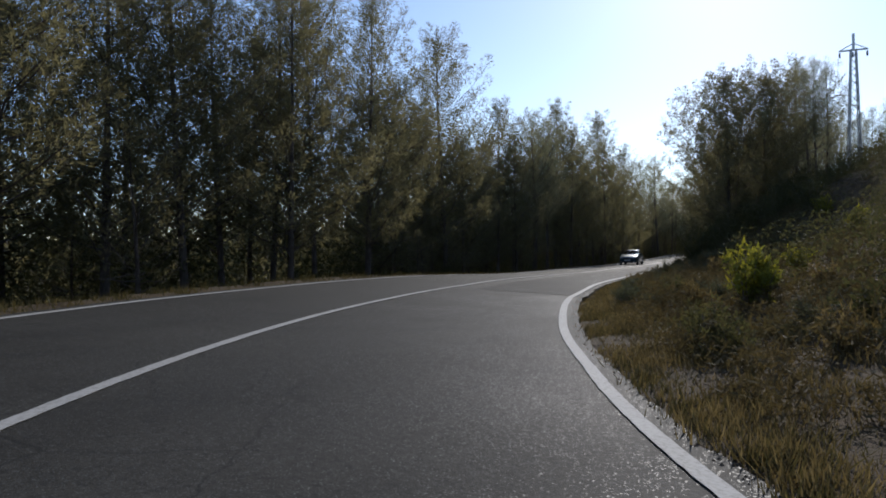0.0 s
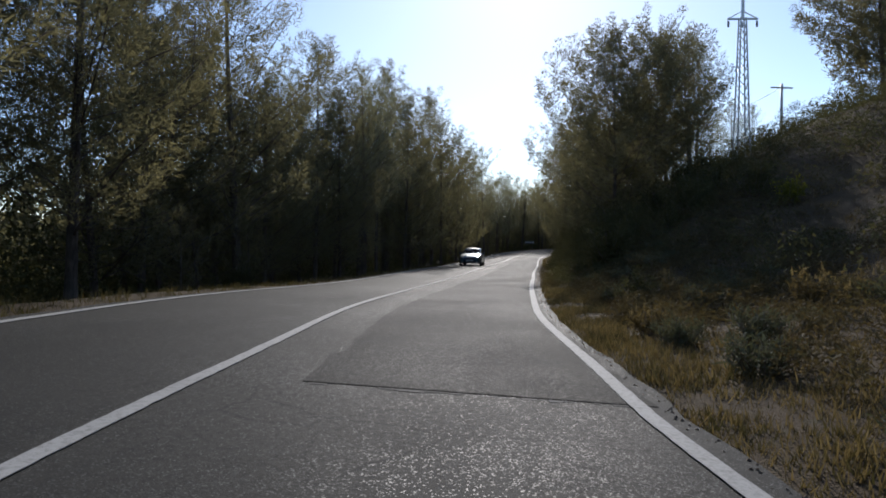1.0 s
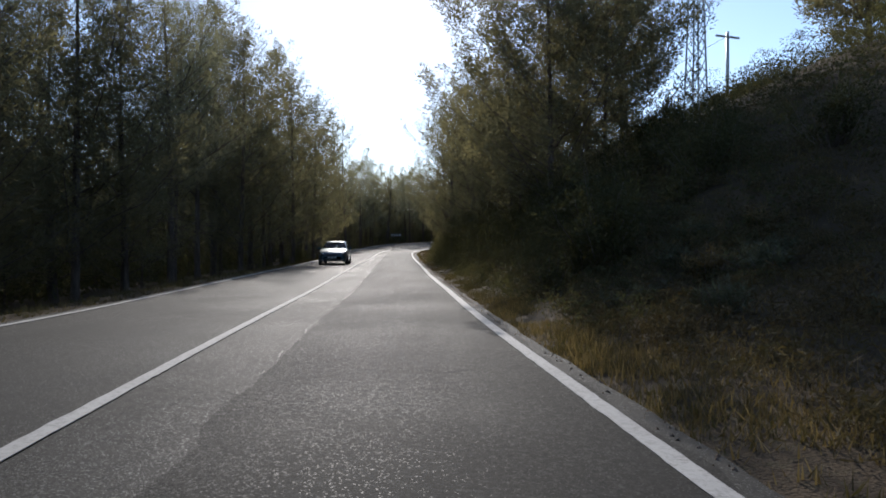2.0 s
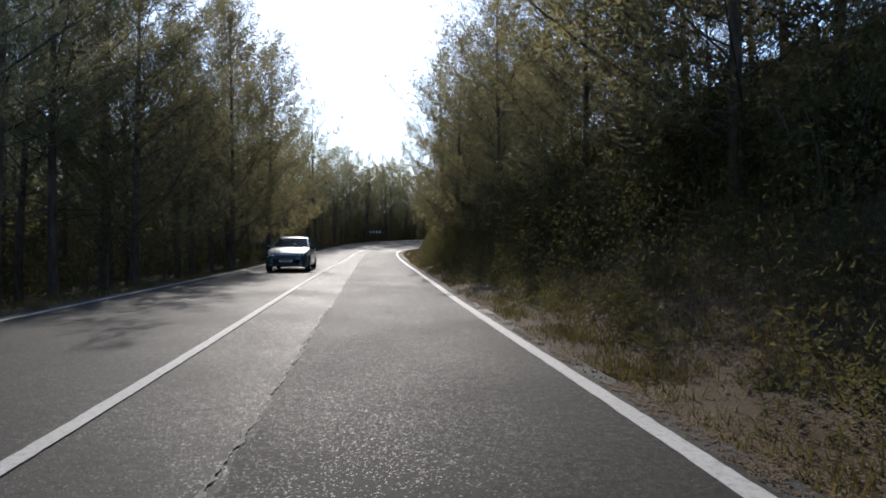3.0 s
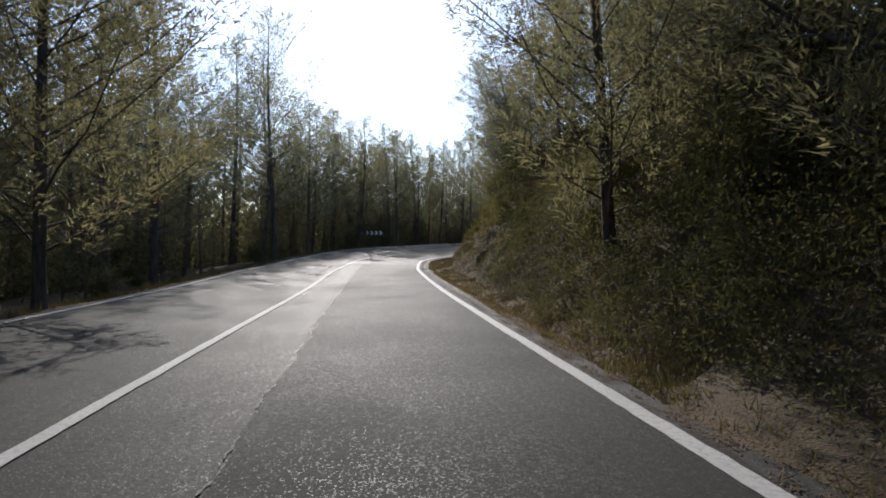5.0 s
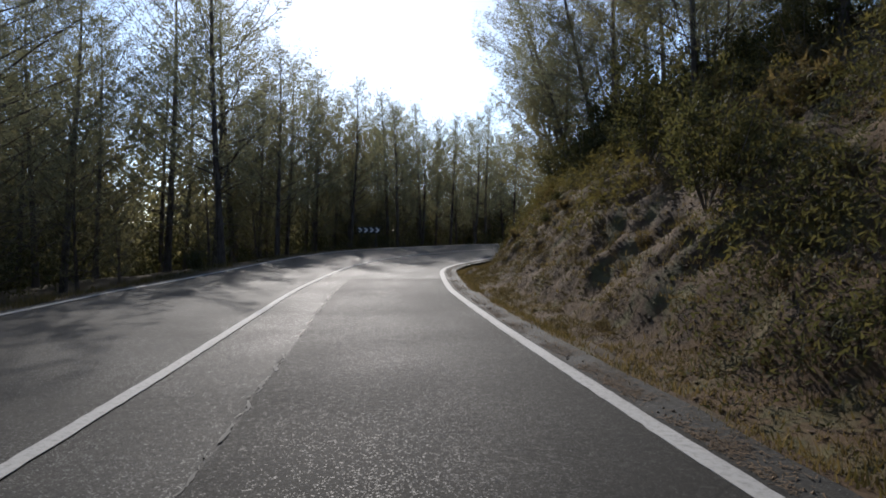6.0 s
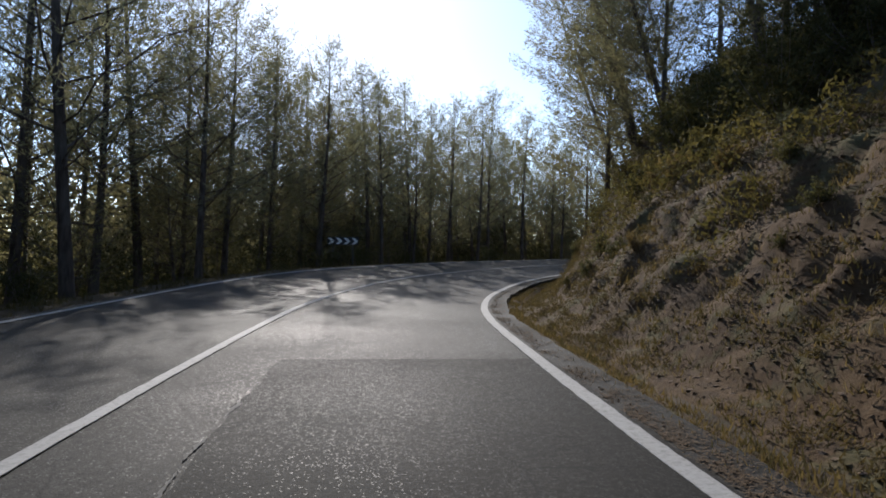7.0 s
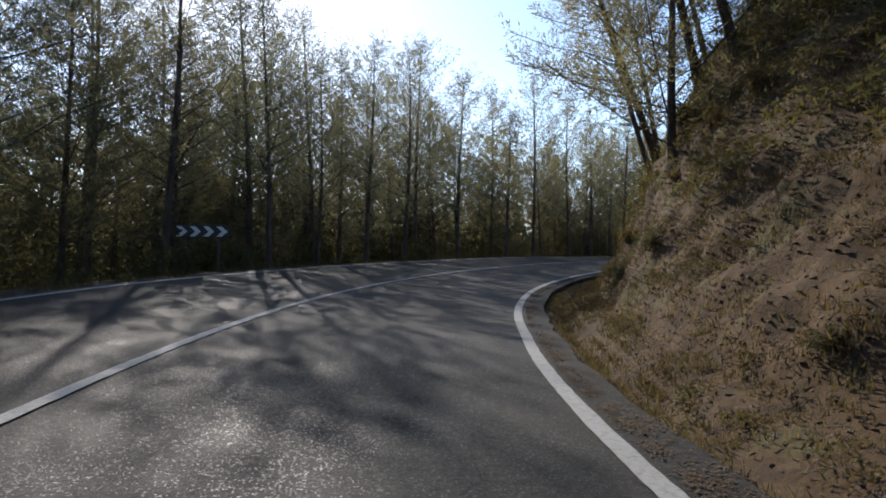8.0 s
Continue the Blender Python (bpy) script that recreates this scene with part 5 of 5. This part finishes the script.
def wheel_mesh_parts(parent, x, side):
    hub = Vector((x, side * 0.79, WHEEL_R))
    prof = [(0.205, -0.10), (0.225, -0.105), (0.29, -0.10), (0.312, -0.075), (0.316, 0.0), (0.312, 0.075), (0.29, 0.10), (0.225, 0.105), (0.205, 0.10)]
    n = 32
    verts = [(hub.x + r * math.cos(a), hub.y + o * 1.0, hub.z + r * math.sin(a)) for r, o in prof for a in [2 * math.pi * k / n for k in range(n)]]
    faces = [(i * n + k, i * n + (k + 1) % n, (i + 1) * n + (k + 1) % n, (i + 1) * n + k) for i in range(len(prof) - 1) for k in range(n)]
    wheel = new("wheel")
    wheel.parent = parent
    part("tyre", mesh_from("tyre", verts, faces, M_RUBBER, True), wheel, "black rubber tyre")
    bm = bmesh.new()
    face = hub.y + side * 0.075
    for k in range(7):
        a = 2 * math.pi * k / 7
        bar(bm, (hub.x + 0.04 * math.cos(a), face, hub.z + 0.04 * math.sin(a)), (hub.x + 0.2 * math.cos(a), face - side * 0.005, hub.z + 0.2 * math.sin(a)), 0.045)
    bmesh.ops.create_cone(bm, cap_ends=True, segments=20, radius1=0.06, radius2=0.06, depth=0.05, matrix=Matrix.Translation((hub.x, face, hub.z)) @ Matrix.Rotation(math.pi / 2, 4, "X"))
    ring = []
    for r in (0.19, 0.212):
        for off in (0.0, -0.17):
            ring.append([bm.verts.new((hub.x + r * math.cos(2 * math.pi * k / n), face + side * (0.015 + off), hub.z + r * math.sin(2 * math.pi * k / n))) for k in range(n)])
    for a, b in ((0, 2), (2, 3), (0, 1)):
        for k in range(n):
            bm.faces.new((ring[a][k], ring[a][(k + 1) % n], ring[b][(k + 1) % n], ring[b][k]))
    part("rim", bm_mesh("rim", bm, M_ALLOY, False), wheel, "dusty seven-spoke alloy rim")
    bm = bmesh.new()
    bmesh.ops.create_cone(bm, cap_ends=True, segments=24, radius1=0.2, radius2=0.2, depth=0.02, matrix=Matrix.Translation((hub.x, hub.y - side * 0.02, hub.z)) @ Matrix.Rotation(math.pi / 2, 4, "X"))
    part("brake_disc", bm_mesh("brake_disc", bm, M_PLASTIC, False), wheel)


def on_body(x, frac):
    """A place on the body's left side or nose: x along it, frac from the sill (0) to the top's middle (8)."""
    half = car_station(x)
    i = min(int(frac), 7)
    u = frac - i
    return Vector((x, half[i][0] * (1 - u) + half[i + 1][0] * u, half[i][1] * (1 - u) + half[i + 1][1] * u))


def nose_x(y, z):
    """How far forward the nose reaches at y, z."""
    for q in np.linspace(0.93, -0.4, 270):
        half = car_station(q)
        hz = [p[1] for p in half]
        if hz[0] <= z <= hz[-1] and np.interp(z, hz, [p[0] for p in half]) >= abs(y):
            return float(q)
    return -0.6


def nose_panel(name, parent, ys, zs, mat, label, proud=0.012, nx=10, nz=5, slope=0.0, curve=1.0):
    """A panel that follows the rounded nose between two y and two z."""
    verts = []
    for i in range(nx + 1):
        y = ys[0] + (ys[1] - ys[0]) * i / nx
        for j in range(nz + 1):
            z = zs[0] + (zs[1] - zs[0]) * j / nz + slope * (abs(y) - min(abs(ys[0]), abs(ys[1])))
            x = nose_x(y, z)
            verts.append((x + proud, y * (1 + proud * 0.6), z))
    k = nz + 1
    faces = [(i * k + j, (i + 1) * k + j, (i + 1) * k + j + 1, i * k + j + 1) for i in range(nx) for j in range(nz)]
    return part(name, mesh_from(name, verts, faces, mat, True), parent, label)


def car(x, y, yaw):
    thing = tagged(new("car"), "dusty dark teal-grey saloon car on the road", "car")
    s, d = beside([x], [y])
    thing.matrix_basis = pose(x, y, float(road_z(s[0], d[0])) + 0.004, 0, 0, yaw)
    verts, sets = car_shell()
    for name, faces in sets.items():
        mat = M_CAR if name == "body" else M_GLASS
        part(name if name == "body" else name.replace("_left", "").replace("_right", ""), mesh_from(name, *keep_used(verts, faces), mat, True), thing,
             "" if name == "body" else "dark tinted window glass")
    for ax in AXLES:
        for side in (1, -1):
            wheel_mesh_parts(thing, ax, side)
    bm = bmesh.new()
    box(bm, -3.5, 0.6, -0.72, 0.72, 0.22, 0.34, 0.03)
    part("underbody", bm_mesh("underbody", bm, M_PLASTIC, False), thing)
    bm = bmesh.new()
    box(bm, -1.0, -0.5, -0.74, 0.74, 0.7, 0.93, 0.05)
    part("dashboard", bm_mesh("dashboard", bm, M_PLASTIC, False), thing)
    for sx in (-1.75, -2.65):
        for sy in (0.36, -0.36):
            bm = bmesh.new()
            box(bm, sx - 0.1, sx + 0.45, sy - 0.25, sy + 0.25, 0.34, 0.56, 0.05)
            box(bm, sx - 0.2, sx - 0.05, sy - 0.25, sy + 0.25, 0.45, 1.08, 0.05)
            box(bm, sx - 0.18, sx - 0.08, sy - 0.13, sy + 0.13, 1.1, 1.27, 0.04)
            part("car_seat", bm_mesh("car_seat", bm, M_SEAT, False), thing, "dark cloth seat with headrest")
    bm = bmesh.new()
    made = bmesh.ops.create_cone(bm, segments=24, radius1=0.19, radius2=0.19, depth=0.025, matrix=Matrix.Translation((-1.08, 0.36, 0.85)) @ Matrix.Rotation(1.2, 4, "Y"))
    part("steering_wheel", bm_mesh("steering_wheel", bm, M_PLASTIC, False), thing)
    nose_panel("grille", thing, (-0.38, 0.38), (0.545, 0.71), M_PLASTIC, "black slatted radiator grille")
    nose_panel("grille_trim", thing, (-0.4, 0.4), (0.71, 0.73), M_CHROME, "chrome strip over the grille", 0.018, 10, 2)
    nose_panel("lower_intake", thing, (-0.5, 0.5), (0.24, 0.36), M_PLASTIC, "black lower air intake")
    nose_panel("plate", thing, (-0.26, 0.26), (0.42, 0.53), M_PLATE, "pale plate with plain dark bars", 0.02, 6, 2)
    for k in range(6):
        y0 = -0.2 + 0.068 * k
        nose_panel("plate_bar", thing, (y0, y0 + 0.04), (0.445, 0.505), M_PLASTIC, "", 0.025, 1, 1)
    for side in (1, -1):
        lamp = nose_panel("headlight", thing, (side * 0.42, side * 0.78), (0.60, 0.73), M_LAMP, "swept-back headlight with round reflectors", 0.006, 8, 4, 0.10)
        for cy, cz, rad in ((0.54, 0.672, 0.052), (0.67, 0.69, 0.045)):
            bm = bmesh.new()
            bmesh.ops.create_uvsphere(bm, u_segments=16, v_segments=8, radius=rad)
            at = nose_x(cy, cz)
            for v in bm.verts:
                v.co = Vector((at + v.co.x * 0.12 + 0.008, side * cy + v.co.y, cz + v.co.z))
            part("reflector", bm_mesh("reflector", bm, M_ALLOY), lamp, "round chrome reflector")
        nose_panel("headlight_glass", thing, (side * 0.41, side * 0.79), (0.595, 0.735), M_LENS, "clear lamp glass", 0.026, 8, 4, 0.10)
        nose_panel("fog_light", thing, (side * 0.53, side * 0.66), (0.28, 0.33), M_ALLOY, "small rectangular fog lamp", 0.016, 4, 2)
        bm = bmesh.new()
        box(bm, -0.79, -0.56, side * 0.95 - 0.11, side * 0.95 + 0.11, 0.93, 1.08, 0.04)
        box(bm, -0.72, -0.64, side * 0.83 - 0.05, side * 0.83 + 0.05, 0.93, 0.97, 0.01)
        part("wing_mirror", bm_mesh("wing_mirror", bm, M_CAR), thing)
        for hx in (-1.72, -2.62):
            p = on_body(hx, 3.15)
            bm = bmesh.new()
            box(bm, hx - 0.1, hx + 0.1, side * p.y - 0.02, side * p.y + 0.02, p.z - 0.015, p.z + 0.015, 0.008)
            part("door_handle", bm_mesh("door_handle", bm, M_CHROME), thing, "bright door handle")
        for nm, x0, x1, f0, f1, mt, lab in (("side_moulding", -2.1, -0.5, 1.75, 1.9, M_CHROME, "thin bright rubbing strip"), ("window_trim", -2.95, -0.6, 3.92, 4.02, M_CHROME, "bright strip below the windows"),
                                            ("sill", -2.15, -0.42, 0.0, 0.6, M_PLASTIC, "dark sill")):
            verts, faces = [], []
            xs = np.linspace(x0, x1, 24)
            for i, q in enumerate(xs):
                for fr in (f0, f1):
                    p = on_body(q, fr)
                    verts.append((q, side * (p.y + 0.008), p.z))
            faces = [(2 * i, 2 * i + 1, 2 * i + 3, 2 * i + 2) for i in range(len(xs) - 1)]
            part(nm, mesh_from(nm, verts, faces, mt, True), thing, lab)
        for q in (-0.55, -1.785, -2.4):
            verts = []
            for fr in np.linspace(0.2, 4.0, 16):
                for o in (-0.004, 0.004):
                    p = on_body(q + (0.25 * (fr - 1.5) * 0.1 if q < -2 else 0), fr)
                    verts.append((p.x + o, side * (p.y + 0.003), p.z))
            faces = [(2 * i, 2 * i + 1, 2 * i + 3, 2 * i + 2) for i in range(15)]
            part("door_seam", mesh_from("door_seam", verts, faces, M_PLASTIC, True), thing)
        bm = bmesh.new()
        box(bm, -3.6, -3.45, side * 0.68 - 0.1, side * 0.68 + 0.1, 0.72, 0.9, 0.02)
        part("tail_light", bm_mesh("tail_light", bm, plain("red_lamp", (0.25, 0.01, 0.01), 0.25, 0, 0.1)), thing, "red tail light")
    return thing


car(-17.62, 61.3, -83.5)
